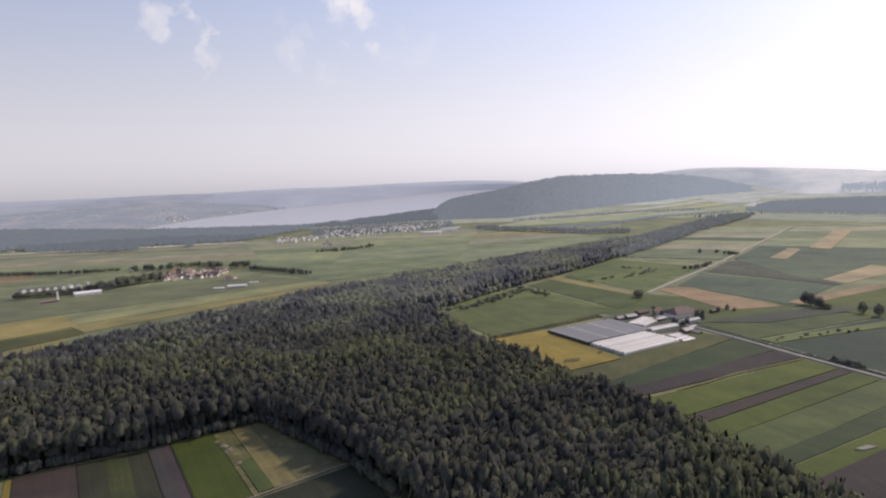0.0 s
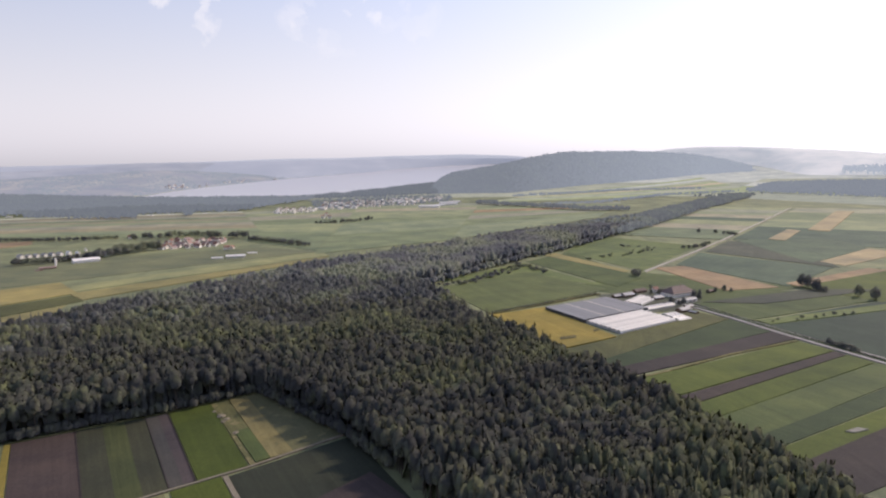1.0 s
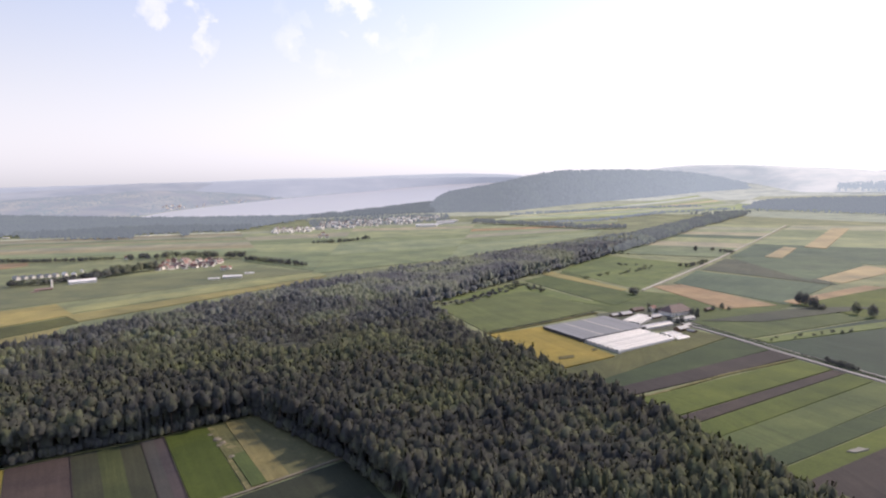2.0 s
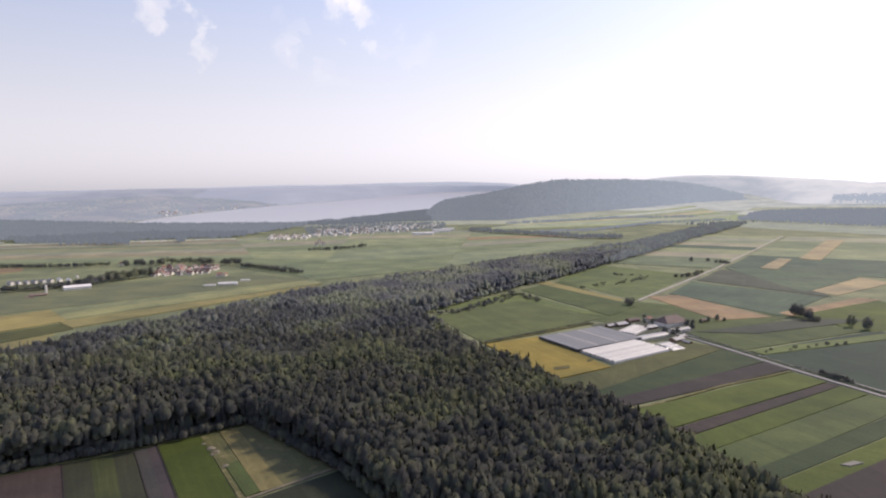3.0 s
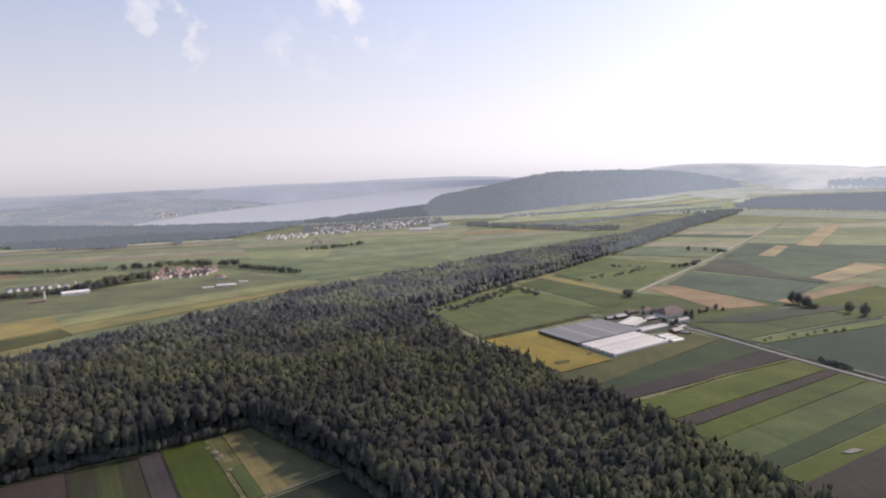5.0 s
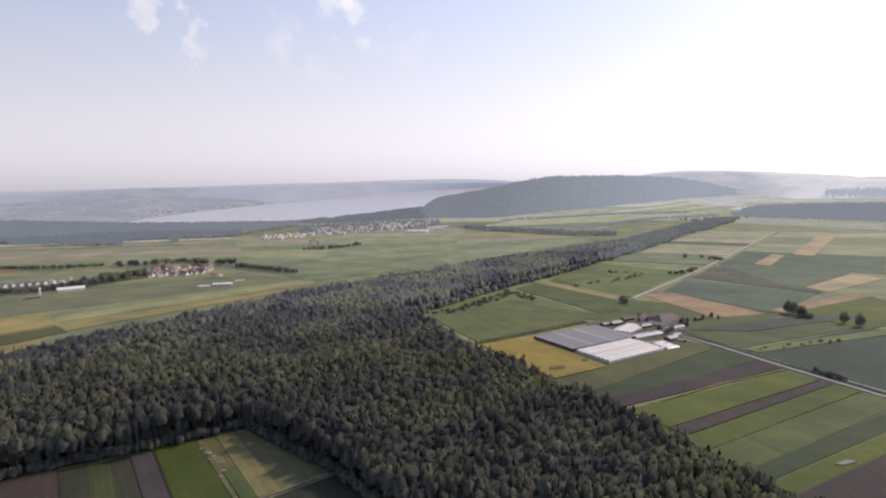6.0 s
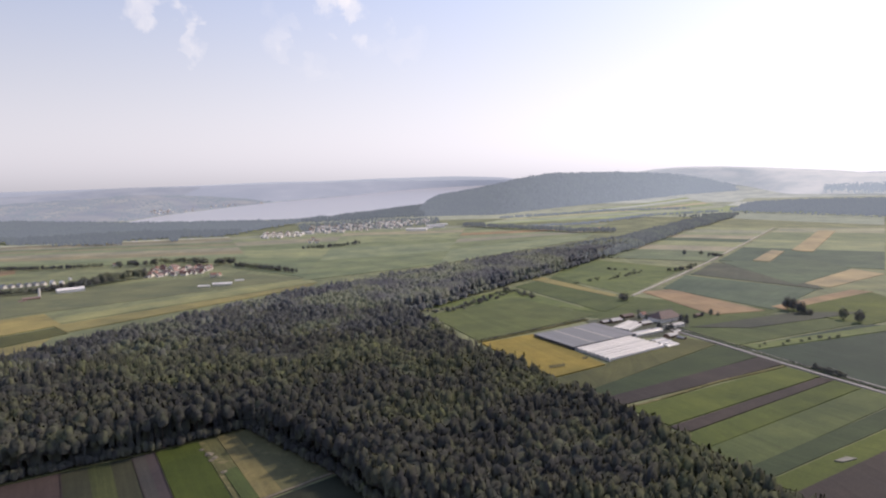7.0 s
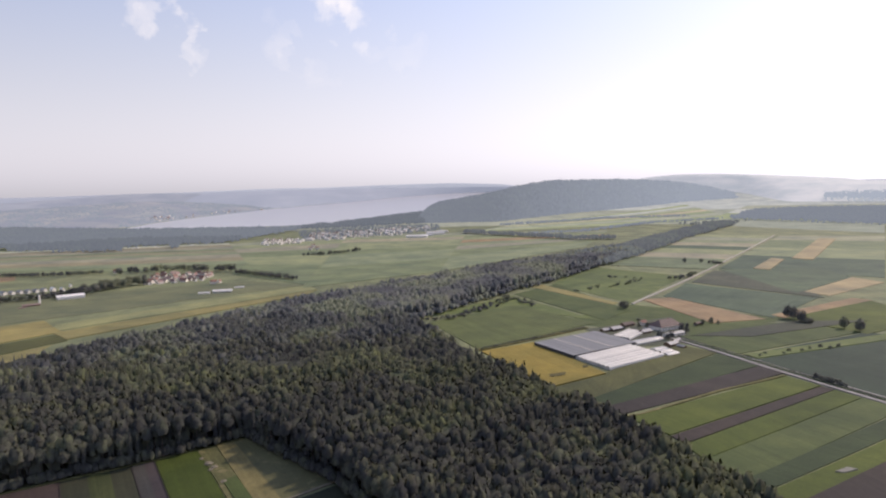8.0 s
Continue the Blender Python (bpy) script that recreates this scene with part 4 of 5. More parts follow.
HILL_AT = {(p.x, p.y): p for p in ridge_spots(hill, H_CREST, 9000, 3, 0.0, 11.0)}
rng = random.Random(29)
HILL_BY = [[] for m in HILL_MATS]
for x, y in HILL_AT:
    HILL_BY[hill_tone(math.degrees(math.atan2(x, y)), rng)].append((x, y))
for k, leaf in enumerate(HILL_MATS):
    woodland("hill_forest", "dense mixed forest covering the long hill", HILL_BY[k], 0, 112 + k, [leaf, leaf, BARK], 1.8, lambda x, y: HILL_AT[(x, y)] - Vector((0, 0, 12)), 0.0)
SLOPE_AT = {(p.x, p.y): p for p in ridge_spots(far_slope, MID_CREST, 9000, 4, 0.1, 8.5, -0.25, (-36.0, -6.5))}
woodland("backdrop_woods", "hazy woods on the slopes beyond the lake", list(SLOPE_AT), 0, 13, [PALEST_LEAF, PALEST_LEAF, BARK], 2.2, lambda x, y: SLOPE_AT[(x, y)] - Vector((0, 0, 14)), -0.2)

# ---- far woods ----
SHORE_WOOD = [(-1551, 2126), (-972, 1968), (-769, 2000), (-666, 2287), (-643, 2498), (-562, 2962), (-571, 3015), (-986, 3048), (-1333, 3080), (-2779, 3828)]
CLEARINGS = ((-1375, 2130), (-915, 2100), (-862, 2130), (-772, 2180))
shore = np.array([p for p in scatter(SHORE_WOOD, 17, 21) if all(abs(p[0] * c[1] - p[1] * c[0]) / math.hypot(*c) > 38 or not -240 < math.hypot(*p) - math.hypot(*c) < 40 for c in CLEARINGS)])
# the deeper part of the wood glows more, as haze would pale it
deep = np.hypot(shore[:, 0], shore[:, 1]) + 260 * np.array([noise.noise(Vector((x * 0.003, y * 0.003, 4.4))) for x, y in shore])
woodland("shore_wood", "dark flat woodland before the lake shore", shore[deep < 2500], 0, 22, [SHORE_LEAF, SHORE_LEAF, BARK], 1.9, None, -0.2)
woodland("shore_wood", "flat woodland along the lake shore, paled by haze glow", shore[deep >= 2500], 0, 30, [BACK_SHORE, BACK_SHORE, BARK], 1.9, None, -0.2)
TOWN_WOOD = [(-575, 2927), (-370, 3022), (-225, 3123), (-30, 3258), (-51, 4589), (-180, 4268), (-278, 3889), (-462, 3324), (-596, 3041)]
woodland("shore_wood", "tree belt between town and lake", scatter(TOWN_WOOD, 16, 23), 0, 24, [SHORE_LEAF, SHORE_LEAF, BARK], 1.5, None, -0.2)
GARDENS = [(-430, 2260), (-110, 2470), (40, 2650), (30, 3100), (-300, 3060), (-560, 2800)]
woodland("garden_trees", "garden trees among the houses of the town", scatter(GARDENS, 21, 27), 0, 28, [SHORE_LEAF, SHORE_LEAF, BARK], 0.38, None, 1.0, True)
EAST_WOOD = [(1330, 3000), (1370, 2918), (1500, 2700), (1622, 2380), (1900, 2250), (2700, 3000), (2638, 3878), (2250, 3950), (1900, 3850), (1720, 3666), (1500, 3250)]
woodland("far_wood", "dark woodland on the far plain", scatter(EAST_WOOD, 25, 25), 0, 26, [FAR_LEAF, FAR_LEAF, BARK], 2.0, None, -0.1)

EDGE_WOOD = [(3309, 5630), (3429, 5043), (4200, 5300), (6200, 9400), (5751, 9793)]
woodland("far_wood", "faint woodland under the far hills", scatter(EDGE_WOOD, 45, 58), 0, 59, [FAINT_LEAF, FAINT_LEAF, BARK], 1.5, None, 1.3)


def tree_line(label, line, step, seed, scale=0.6, wide=6.0, name="hedgerow", leaf=None, squat=1.0):
    rng = np.random.RandomState(seed)
    pts = [Vector(p) for p in line]
    spots = []
    for p, q in zip(pts, pts[1:]):
        n = max(1, int((q - p).length / step * 1.8))
        for k in range(n):
            c = p.lerp(q, (k + rng.uniform(0, 1)) / n)
            spots.append((c.x + rng.uniform(-wide, wide), c.y + rng.uniform(-wide, wide)))
    return woodland(name, label, spots, 1, seed, [leaf or HEDGE_LEAF, leaf or HEDGE_LEAF, BARK], scale, None, 1.0, True, squat)


tree_line("long dark hedgerow of bushes and trees", [(-396, 1368), (-345, 1325), (-254, 1247)], 5, 31, 0.45)
tree_line("thin hedgerow before the town", [(-328, 1711), (-272, 1722), (-196, 1826)], 9, 32, 0.5)
tree_line("tree row on the left plain", [(-994, 1421), (-857, 1394), (-778, 1400), (-695, 1425)], 4, 33, 0.42, 6)
tree_line("tree row behind the village", [(-649, 1402), (-563, 1458), (-468, 1430), (-402, 1410)], 8, 34, 0.66, 16)
tree_line("dense trees beside the village", [(-584, 1114), (-562, 1188), (-528, 1239)], 5, 35, 0.75, 12)
tree_line("dense hedge before the hamlet", [(-679, 1048), (-641, 1067), (-615, 1103), (-591, 1128)], 3, 36, 0.5, 7)
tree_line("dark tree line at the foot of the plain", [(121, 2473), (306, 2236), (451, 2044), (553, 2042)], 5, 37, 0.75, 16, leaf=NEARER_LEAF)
tree_line("hedge beside the country road", [(258, 699), (276, 641), (297, 576), (312, 527), (328, 477)], 3, 38, 0.11, 0.6)
tree_line("roadside bushes", [(310, 536), (314, 523), (321, 510)], 2.5, 39, 0.24, 2)
ribbon("ditch_bank", "brownish overgrown ditch bank behind the greenhouses", "bank", [(42, 662), (106, 707), (174, 758)], 7, ROUGHGRASS, 1.1)
tree_line("hedge behind the greenhouses", [(43, 662), (106, 707), (172, 755)], 2.2, 40, 0.13, 1.0)
tree_line("bushes by the far track", [(407, 1134), (444, 1156), (465, 1184)], 6, 41, 0.4, 6, squat=0.8)
tree_line("tree clump on the far plain", [(517, 1376), (524, 1375)], 6, 42, 0.55, 3)
tree_line("tree clump on the far plain", [(553, 1368), (559, 1366)], 6, 49, 0.55, 3)
tree_line("low tree clump beside the far track", [(559, 1345), (579, 1330)], 5, 50, 0.42, 5)
tree_line("bushes along the ditch", [(300, 613), (331, 622), (376, 635), (403, 643)], 16, 43, 0.26, 4, squat=0.6)
tree_line("bushes on the meadow", [(-1, 820), (42, 852), (68, 900), (116, 982), (138, 909)], 6, 44, 0.4, 11, squat=0.5)
tree_line("bushes on the pasture", [(217, 1029), (271, 1068), (354, 1133), (311, 1187)], 12, 45, 0.34, 14, squat=0.5)
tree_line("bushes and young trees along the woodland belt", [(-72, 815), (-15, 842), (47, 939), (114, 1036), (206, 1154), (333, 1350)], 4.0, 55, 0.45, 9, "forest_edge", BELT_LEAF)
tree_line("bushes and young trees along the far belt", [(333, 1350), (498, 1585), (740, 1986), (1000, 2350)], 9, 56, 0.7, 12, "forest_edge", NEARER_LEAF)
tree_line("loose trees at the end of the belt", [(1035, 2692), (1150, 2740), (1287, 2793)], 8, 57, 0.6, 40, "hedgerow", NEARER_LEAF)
tree_line("bushes where the belt meets the plain", [(336, 1345), (375, 1343)], 10, 46, 0.3, 4)
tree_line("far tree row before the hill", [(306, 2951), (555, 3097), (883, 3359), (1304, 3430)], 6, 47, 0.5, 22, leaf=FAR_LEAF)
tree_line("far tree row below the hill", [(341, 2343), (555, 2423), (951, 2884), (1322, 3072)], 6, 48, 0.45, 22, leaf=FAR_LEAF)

FARM_TREE = "round green broadleaf tree beside the farm"
for k, (px, size, wide) in enumerate((((251, 875), 0.5, 2.4), ((420, 784), 0.8, 1.1), ((423, 776), 0.75, 1.2), ((424, 760), 0.75, 1.2), ((428, 752), 0.7, 1.2), ((449, 721), 0.85, 1.25), ((457, 706), 0.9, 1.3))):
    place_tree(*px, size, wide * 0.85, 6 + k % 4, 40 * k, "lone round broadleaf tree standing in open fields", "lone field trees")
for k, (px, size) in enumerate((((246, 753), 0.6), ((237, 696), 0.55), ((274, 732), 0.6), ((251, 699), 0.5), ((298, 753), 0.35), ((308, 758), 0.4), ((320, 763), 0.5), ((326, 758), 0.35), ((245, 792), 0.35), ((240, 746), 0.45), ((233, 752), 0.4), ((276, 722), 0.5), ((228, 690), 0.4), ((243, 688), 0.45), ((284, 742), 0.45), ((214, 746), 0.3))):
    place_tree(*px, size, 1.0, 6 + k % 4, 70 * k, FARM_TREE, "farmyard trees")

# ---- buildings ----


def box(bm, x0, x1, y0, y1, z0, z1):
    v = [bm.verts.new((x, y, z)) for z in (z0, z1) for x, y in ((x0, y0), (x1, y0), (x1, y1), (x0, y1))]
    for q in ((3, 2, 1, 0), (4, 5, 6, 7), (0, 1, 5, 4), (1, 2, 6, 5), (2, 3, 7, 6), (3, 0, 4, 7)):
        bm.faces.new([v[i] for i in q])
    return bm


def gable_walls(w, d, eave, ridge_z):
    bm = bmesh.new()
    pts = ((-w / 2, -d / 2), (w / 2, -d / 2), (w / 2, d / 2), (-w / 2, d / 2))
    lo = [bm.verts.new((x, y, -0.4)) for x, y in pts]
    hi = [bm.verts.new((x, y, eave)) for x, y in pts]
    g0, g1 = bm.verts.new((-w / 2, 0, ridge_z)), bm.verts.new((w / 2, 0, ridge_z))
    bm.faces.new((lo[0], lo[1], hi[1], hi[0]))
    bm.faces.new((lo[2], lo[3], hi[3], hi[2]))
    bm.faces.new((lo[1], lo[2], hi[2], g1, hi[1]))
    bm.faces.new((lo[3], lo[0], hi[0], g0, hi[3]))
    return bm


def gable_roof(w, d, eave, ridge_z, over=0.7, hip=0.0, thick=0.3):
    """Two slopes with thickness and eaves; hip draws the ridge's ends in."""
    bm = bmesh.new()
    k = (ridge_z - eave) / (d / 2)
    ze = eave - over * k
    x, y = w / 2 + over, d / 2 + over
    rows = []
    for dz in (0.05, 0.05 + thick):
        rows.append([bm.verts.new(p) for p in ((-x, -y, ze + dz), (x, -y, ze + dz), (x - hip, 0, ridge_z + dz), (-x + hip, 0, ridge_z + dz), (x, y, ze + dz), (-x, y, ze + dz))])
    lo, hi = rows
    for q in ((0, 1, 2, 3), (3, 2, 4, 5)):
        bm.faces.new([hi[i] for i in q])
        bm.faces.new([lo[i] for i in reversed(q)])
    for q in ((1, 4, 2), (5, 0, 3)):
        if hip:
            bm.faces.new([hi[i] for i in q])
    for i, j in ((0, 1), (1, 2) if not hip else (1, 4), (2, 4) if not hip else (4, 5), (4, 5) if not hip else (5, 0)) + (((5, 3), (3, 0)) if not hip else ()):
        bm.faces.new((lo[i], lo[j], hi[j], hi[i]))
    return bm


def house_model(label, group, w, d, eave, ridge_z, wall, roof, hip=0.0, windows=3, chimney=True, name="house", category="house"):
    thing = tagged(new(name), label, category, group)
    walls = part("wall", gable_walls(w, d, eave, eave + 0.2 if hip else ridge_z), wall, thing)
    top = part("roof", gable_roof(w, d, eave, ridge_z, hip=hip), roof, thing)
    if chimney:
        part("chimney", box(bmesh.new(), w * 0.15, w * 0.15 + 0.9, 0.4, 1.3, eave, ridge_z + 1.2), TILE, top)
    for side in (-1, 1):
        for floor_z in ([1.0, 3.8] if eave > 4.5 else [1.0]):
            for i in range(windows):
                x = -w / 2 + w * (i + 0.5) / windows
                y0, y1 = sorted((side * (d / 2 - 0.06), side * (d / 2 + 0.05)))
                part("window", box(bmesh.new(), x - 0.6, x + 0.6, y0, y1, floor_z, floor_z + 1.4), GLASS, walls)
    part("door", box(bmesh.new(), w * 0.3 - 0.5, w * 0.3 + 0.5, -d / 2 - 0.07, -d / 2 + 0.05, 0, 0.95), TIMBER, walls)
    return thing


SHOWN = set()


def put(model, x, y, turn, size=1.0):
    p = lay(x, y)
    m = pose(p.x, p.y, p.z, 0, 0, turn) @ Matrix.Scale(size, 4)
    if model.name in SHOWN:
        return copy_thing(model, m)
    SHOWN.add(model.name)
    model.matrix_basis = m
    return model


def settle(models, quad, n, seed, turn, gap, size=1.0, spread=20):
    """Houses loosely in rows over a quarter of the village."""
    rng = np.random.RandomState(seed)
    a, b, c, d = (Vector(p) for p in quad)
    placed = []
    for k in range(n * 12):
        u, v = rng.uniform(), rng.uniform()
        p = a.lerp(b, u).lerp(d.lerp(c, u), v)
        if all((p - q).length > gap for q in placed):
            placed.append(p)
            put(models[rng.randint(len(models))], p.x, p.y, turn + rng.choice((0, 90)) + rng.uniform(-spread, spread), size * rng.uniform(0.85, 1.15))
        if len(placed) >= n:
            break


TOWN = [house_model("white rendered town house with red tiled roof", "houses of the lakeside town", 10, 8, 9, 11.5, WALL, TILE, windows=2),
        house_model("tall white rendered town house with brown tiled roof", "houses of the lakeside town", 8, 7, 11, 13.5, WALL, BROWNTILE, windows=2),
        house_model("white town block with pale sheet roof", "houses of the lakeside town", 16, 11, 9, 11, WALL, WHITEROOF, windows=2)]
settle(TOWN, ((-413, 2218), (-110, 2429), (-84, 2896), (-468, 2616)), 150, 61, -22, 16, 0.86, 12)
settle(TOWN, ((-529, 2087), (-410, 2124), (-435, 2304), (-568, 2339)), 40, 62, -22, 14, 0.82, 12)
settle(TOWN, ((-117, 2529), (0, 2641), (-12, 2941), (-108, 2867)), 22, 63, -22, 15, 0.8, 12)
for k, px in enumerate(((-340, 1894), (-320, 1886), (-349, 1993))):
    put(TOWN[0], *px, 15 * k, 1.1)
HALL = house_model("long low white industrial hall with flat pale roof", "halls at the edge of town", 70, 26, 7, 8.5, WHITEROOF, WHITEROOF, windows=0, chimney=False, name="hall", category="industrial hall")
put(HALL, *(-49, 2308), -8)
put(HALL, *(16, 2457), 14, 0.9)
put(HALL, *(39, 2582), 20, 0.7)
put(HALL, *(-17, 2380), 10, 0.6)
put(HALL, *(-0, 2568), -5, 0.5)
for k, px in enumerate(CLEARINGS):
    put(HALL, *px, -22 + 9 * k, 0.34 - 0.05 * k)
for k, p in enumerate(ridge_spots(far_slope, MID_CREST, 32, 66, 0.3, 1.6, None, (-22.5, -13.5))):
    ob = put(TOWN[k % 3], 0, 0, 0)
    ob.matrix_basis = pose(p.x, p.y, p.z - 1.5, 0, 0, 30 + 20 * (k % 3)) @ Matrix.Scale(0.65 + 0.75 * (k % 16 == 0), 4)
VILLAGE = [house_model("village farmhouse with red tiled roof", "houses of the farming village", 15, 11, 5, 11, WALL, TILE),
           house_model("pale village barn with weathered rust roof", "houses of the farming village", 20, 13, 5, 10, WALL, RUSTROOF),
           house_model("white village house with red roof", "houses of the farming village", 12, 9, 6, 10, WALL, TILE)]
settle(VILLAGE, ((-520, 1227), (-425, 1272), (-450, 1383), (-563, 1378)), 44, 64, -22, 14, 0.8, 14)
put(VILLAGE[2], *(-519, 1234), 10, 1.3)
put(VILLAGE[2], *(-396, 1218), 30)
put(VILLAGE[0], *(-390, 1232), 80, 0.8)
put(VILLAGE[2], *(-672, 1436), 10, 0.9)
ROW = house_model("white terraced house with pale roof", "terraced houses beside the hedge", 11, 9, 5, 8, WALL, GREYROOF)
for k in range(6):
    p = Vector((-719, 1134)).lerp(Vector((-671, 1167)), k / 5)
    put(ROW, p.x, p.y, -22, 0.9)
WHITEHOUSE = house_model("tall white house with pale roof beside hedges", "terraced houses beside the hedge", 9, 9, 7, 11, WALL, WHITEROOF)
put(WHITEHOUSE, *(-653, 1163), -22, 0.75)
put(WHITEHOUSE, *(-639, 1166), -16, 0.85)
put(WHITEHOUSE, *(-656, 1225), -28, 0.6)
SHED = house_model("long low white metal shed on a green meadow", "", 46, 16, 5, 8, WHITEROOF, WHITEROOF, windows=0, chimney=False, name="shed", category="shed")
put(SHED, *(-580, 1081), 38, 0.85)
BARN = house_model("long low barn with dull red roof", "", 42, 12, 3.5, 6.5, TIMBER, RUSTROOF, windows=0, chimney=False, name="barn", category="barn")
put(BARN, *(-602, 1012), 36, 0.55)
put(BARN, *(-604, 993), 36, 0.45)


def silo(x, y):
    thing = tagged(new("silo"), "slender pale concrete silo tower beside the barn", "silo")
    for nm, r0, r1, z0, z1, mat in (("tower", 1.7, 1.7, -0.3, 13, WALL), ("cap", 1.9, 0.3, 13, 14.2, GREYROOF)):
        bm = bmesh.new()
        bmesh.ops.create_cone(bm, cap_ends=True, segments=14, radius1=r0, radius2=r1, depth=z1 - z0, matrix=Matrix.Translation((0, 0, (z0 + z1) / 2)))
        part(nm, bm, mat, thing)
    thing.location = lay(x, y)


silo(*(-604, 1037))
LOW = house_model("low white stable with pale sheet roof", "sheds on the meadow", 30, 8, 3, 4.6, WALL, WHITEROOF, windows=0, chimney=False, name="stable", category="stable")
put(LOW, *(-347, 1111), 12)
put(LOW, *(-373, 1098), 12, 0.6)
put(LOW, *(-333, 1160), 10, 0.5)

# the market-garden farm
FARMHOUSE = house_model("large farmhouse with broad brown hipped roof", "", 32, 20, 4.5, 10.5, WALL, BROWNTILE, hip=7, windows=7)
put(FARMHOUSE, *(260, 744), 28)
WING = house_model("low white farm wing with pale sheet roof", "sheds of the farmyard", 26, 7, 3, 4.4, WALL, GREYROOF, windows=4, chimney=False, name="shed", category="shed")
put(WING, *(256, 707), 28)
put(WING, *(239, 738), 120, 0.5)
put(VILLAGE[2], *(241, 764), 30, 0.8)
FARMSHED = house_model("low farm shed with grey sheet roof", "sheds of the farmyard", 16, 9, 3, 5, TIMBER, GREYROOF, windows=2, chimney=False, name="shed", category="shed")
REDSHED = house_model("low farm shed with brown tiled roof", "sheds of the farmyard", 18, 8, 3, 5, TIMBER, BROWNTILE, windows=2, chimney=False, name="shed", category="shed")
for model, px, turn, size in ((FARMSHED, (238, 663), 35, 0.9), (FARMSHED, (245, 654), 120, 0.6), (FARMSHED, (249, 680), 35, 0.7), (FARMSHED, (203, 741), 30, 1.0),
                              (FARMSHED, (191, 737), 30, 0.8), (REDSHED, (223, 764), 30, 0.9), (FARMSHED, (231, 724), 30, 0.9), (REDSHED, (305, 762), 30, 0.7)):
    put(model, *px, turn, size)
field("grey gravelled farmyard", ((170, 749), (291, 810), (269, 679), (200, 658)), BROWNGREEN, 0.15)


def tunnel(length, width, height):
    """A film tunnel along x from 0: half-round skin with end walls, and hoops."""
    thing = tagged(new("polytunnel"), "white film polytunnel in a row of tunnels", "polytunnel", "white polytunnels")
    seg = 12
    ring = [(-math.cos(math.pi * i / seg) * width / 2, math.sin(math.pi * i / seg) ** 0.8 * height) for i in range(seg + 1)]
    bm = bmesh.new()
    ends = [[bm.verts.new((x, y, z)) for y, z in ring] for x in (0, length)]
    for i in range(seg):
        bm.faces.new((ends[0][i], ends[0][i + 1], ends[1][i + 1], ends[1][i]))
    part("skin", bm, FILM, thing)
    for x in (0.05, length - 0.05):
        bm = bmesh.new()
        bm.faces.new([bm.verts.new((x, y * 0.99, z * 0.99)) for y, z in ring])
        part("end_wall", bm, FILM, thing)
    for x in [length * (k + 0.5) / 8 for k in range(8)]:
        bm = bmesh.new()
        loops = [[bm.verts.new((x + dx, y * k, z * k + 0.02)) for y, z in ring] for dx, k in ((-0.12, 1.0), (-0.12, 1.025), (0.12, 1.025), (0.12, 1.0))]
        for p, q in zip(loops, loops[1:]):
            for i in range(seg):
                bm.faces.new((p[i], p[i + 1], q[i + 1], q[i]))
        part("hoop", bm, METAL, thing)
    return thing


def tunnel_block(corner, along, across, n, height=3.4):
    """n tunnels side by side; corner, its far end along, and the far corner across."""
    o, u, v = Vector(corner), Vector(along), Vector(across)
    d = u - o
    width = (v - o).length / n
    model = tunnel(d.length, width * 0.91, height)
    turn = math.degrees(math.atan2(d.y, d.x))
    for k in range(n):
        p = o.lerp(v, (k + 0.5) / n)
        put(model, p.x, p.y, turn)


tunnel_block((132, 620), (195, 663), (153, 577), 8)
tunnel_block((199, 677), (236, 699), (199, 664), 1)
tunnel_block((212, 649), (226, 657), (219, 620), 3, 2.2)
tunnel_block((190, 707), (216, 739), (204, 690), 5, 2.8)


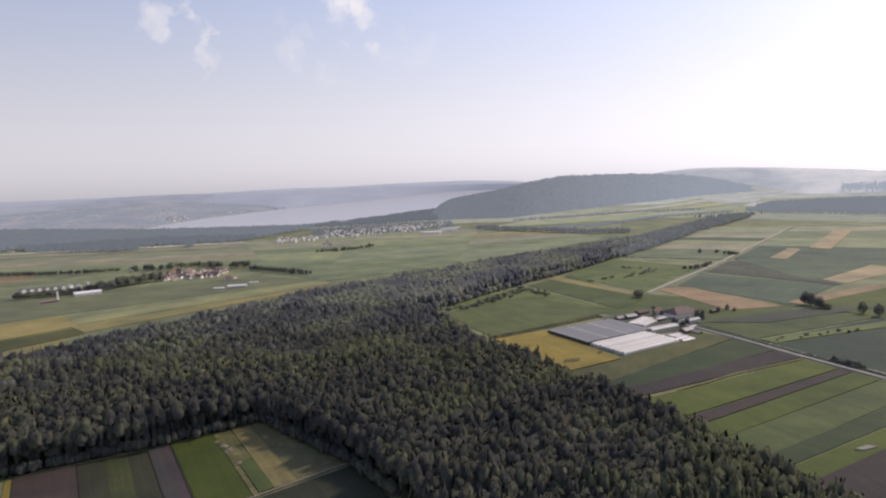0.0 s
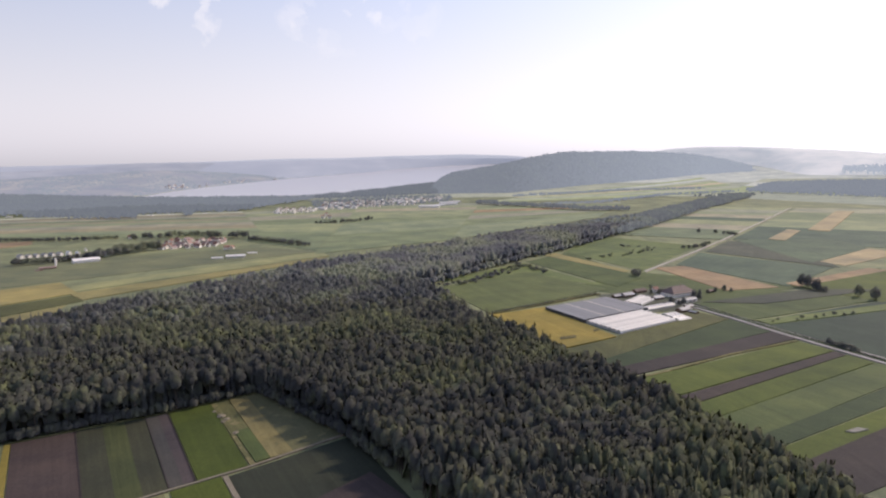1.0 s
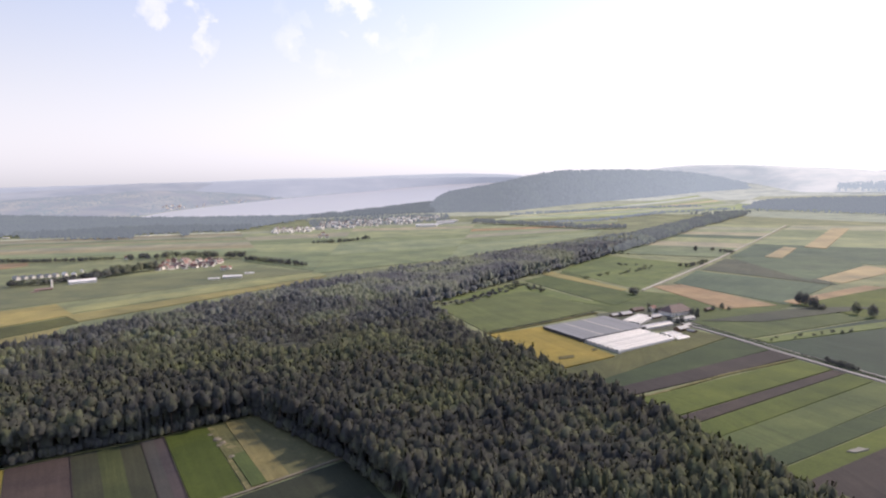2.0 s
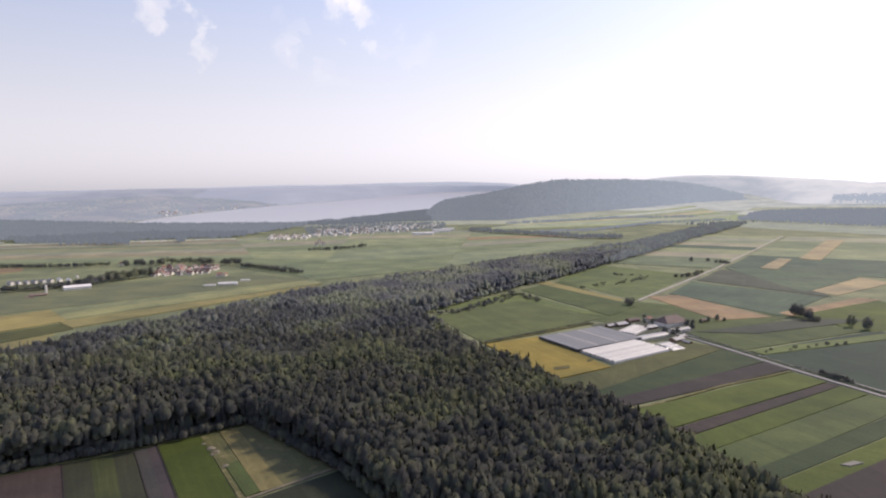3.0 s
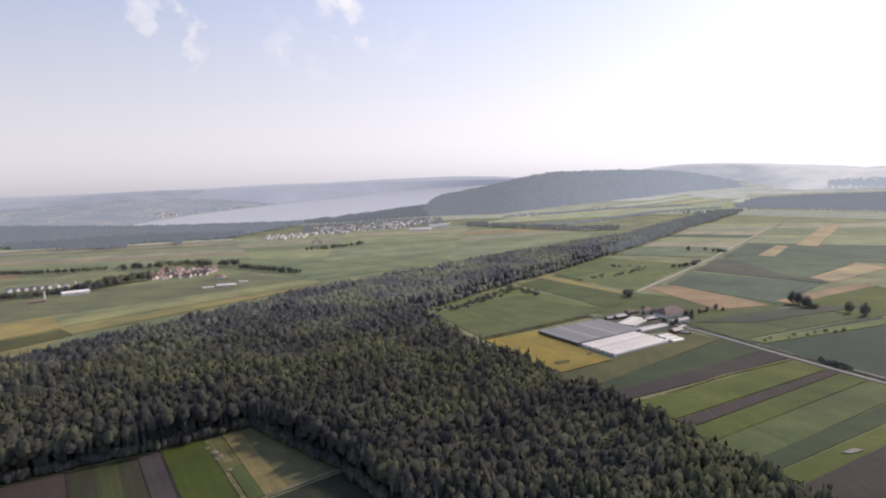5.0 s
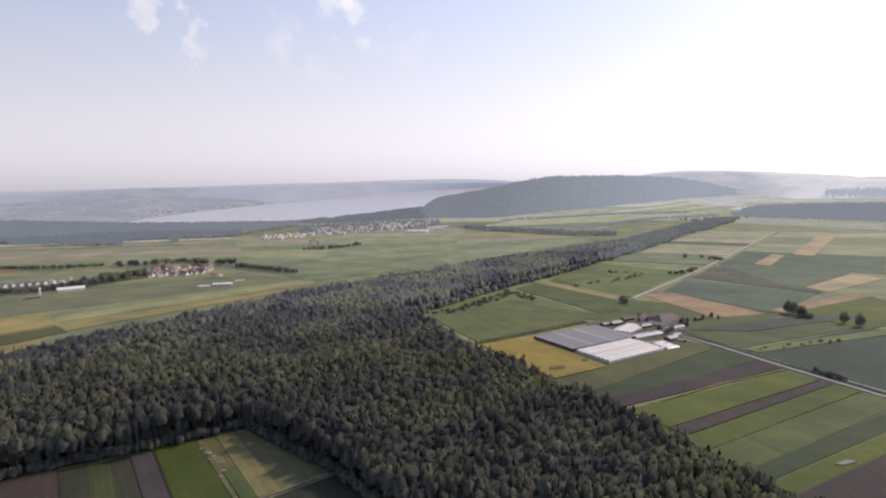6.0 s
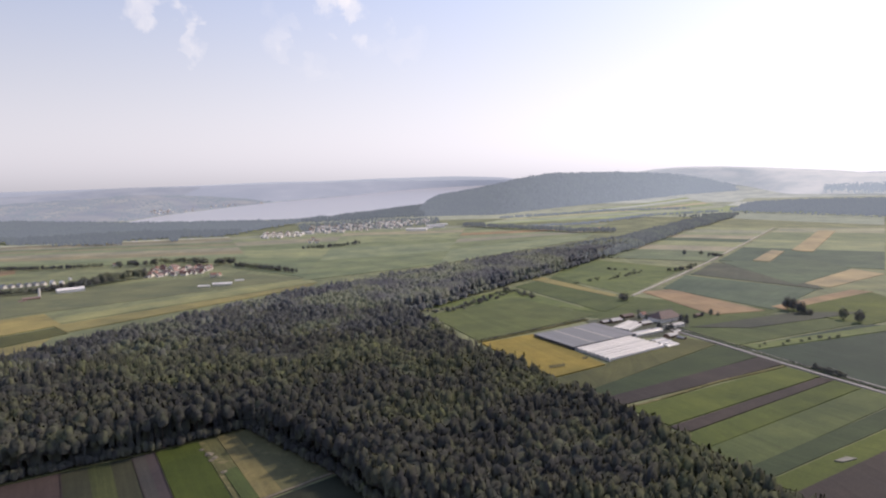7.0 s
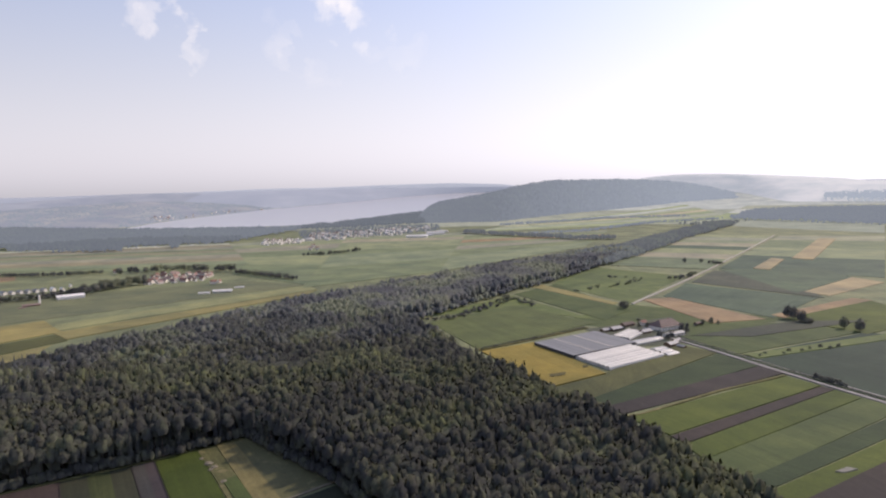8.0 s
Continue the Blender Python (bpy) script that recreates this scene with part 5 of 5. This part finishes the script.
def glasshouse(left, top, mid):
    """A wide greenhouse of low ridged bays, cut in blocks by pale gutters."""
    o, u, v = Vector(left), Vector(top), Vector(mid)
    along, across = v - o, u - o
    thing = tagged(new("greenhouse"), "large grey-roofed multi-bay greenhouse beside golden grain", "greenhouse")
    thing.matrix_basis = pose(o.x, o.y, 0)
    n = 13
    height = 3.6
    for k in range(n):
        p, q = across * (k / n), across * ((k + 1) / n)
        m = (p + q) / 2
        bm = bmesh.new()
        rows = []
        for e in (Vector((0, 0)), along):
            rows.append([bm.verts.new((*(w + e), z)) for w, z in ((p, height), (m, height + 0.2), (q, height))])
        for i in range(2):
            bm.faces.new((rows[0][i], rows[0][i + 1], rows[1][i + 1], rows[1][i]))
        bay = part("roof_bay", bm, GREYFILM, thing)
        if k in (4, 8):
            bm = bmesh.new()
            g = across.normalized() * 0.9
            ring = [bm.verts.new((*(p + s + e), height + z)) for e in (Vector((0, 0)), along) for s, z in ((-g, 0.25), (g, 0.25))]
            bm.faces.new((ring[0], ring[1], ring[3], ring[2]))
            part("gutter", bm, CONCRETE, thing)
        for e in (Vector((0, 0)), along):
            bm = bmesh.new()
            bm.faces.new([bm.verts.new((*(w + e), z)) for w, z in ((p, -0.2), (q, -0.2), (q, height), (m, height + 0.18), (p, height))])
            part("gable_wall", bm, DARKWALL, thing)
    for e in (Vector((0, 0)), across):
        bm = bmesh.new()
        bm.faces.new([bm.verts.new((*(w + e), z)) for w, z in ((Vector((0, 0)), -0.2), (along, -0.2), (along, height), (Vector((0, 0)), height))])
        part("side_wall", bm, DARKWALL, thing)


DARKWALL = plain_material("dark_net_wall", (0.07, 0.07, 0.07), 0.8)
glasshouse((102, 677), (176, 725), (130, 619))


def heap(x, y, r):
    """A loose pile of pale earth."""
    bm = bmesh.new()
    bmesh.ops.create_icosphere(bm, subdivisions=3, radius=1)
    for v in bm.verts:
        v.co *= 1 + 0.3 * noise.noise(v.co * 2.3 + Vector((x, y, 0)))
        v.co.z = max(v.co.z * 0.45, -0.1)
        v.co *= r
    me = bpy.data.meshes.new("earth_heap")
    bm.to_mesh(me)
    bm.free()
    me.materials.append(DIRT)
    ob = tagged(new("earth_heap", me), "pale earth heap on rough fallow grass", "heap", "heaps on the fallow strip")
    ob.location = lay(x, y, 0.4)


for px, r in (((-137, 394), 2.6), ((-132, 389), 2.0), ((-133, 385), 1.6), ((-120, 368), 2.0), ((-144, 402), 1.5)):
    heap(*px, r)
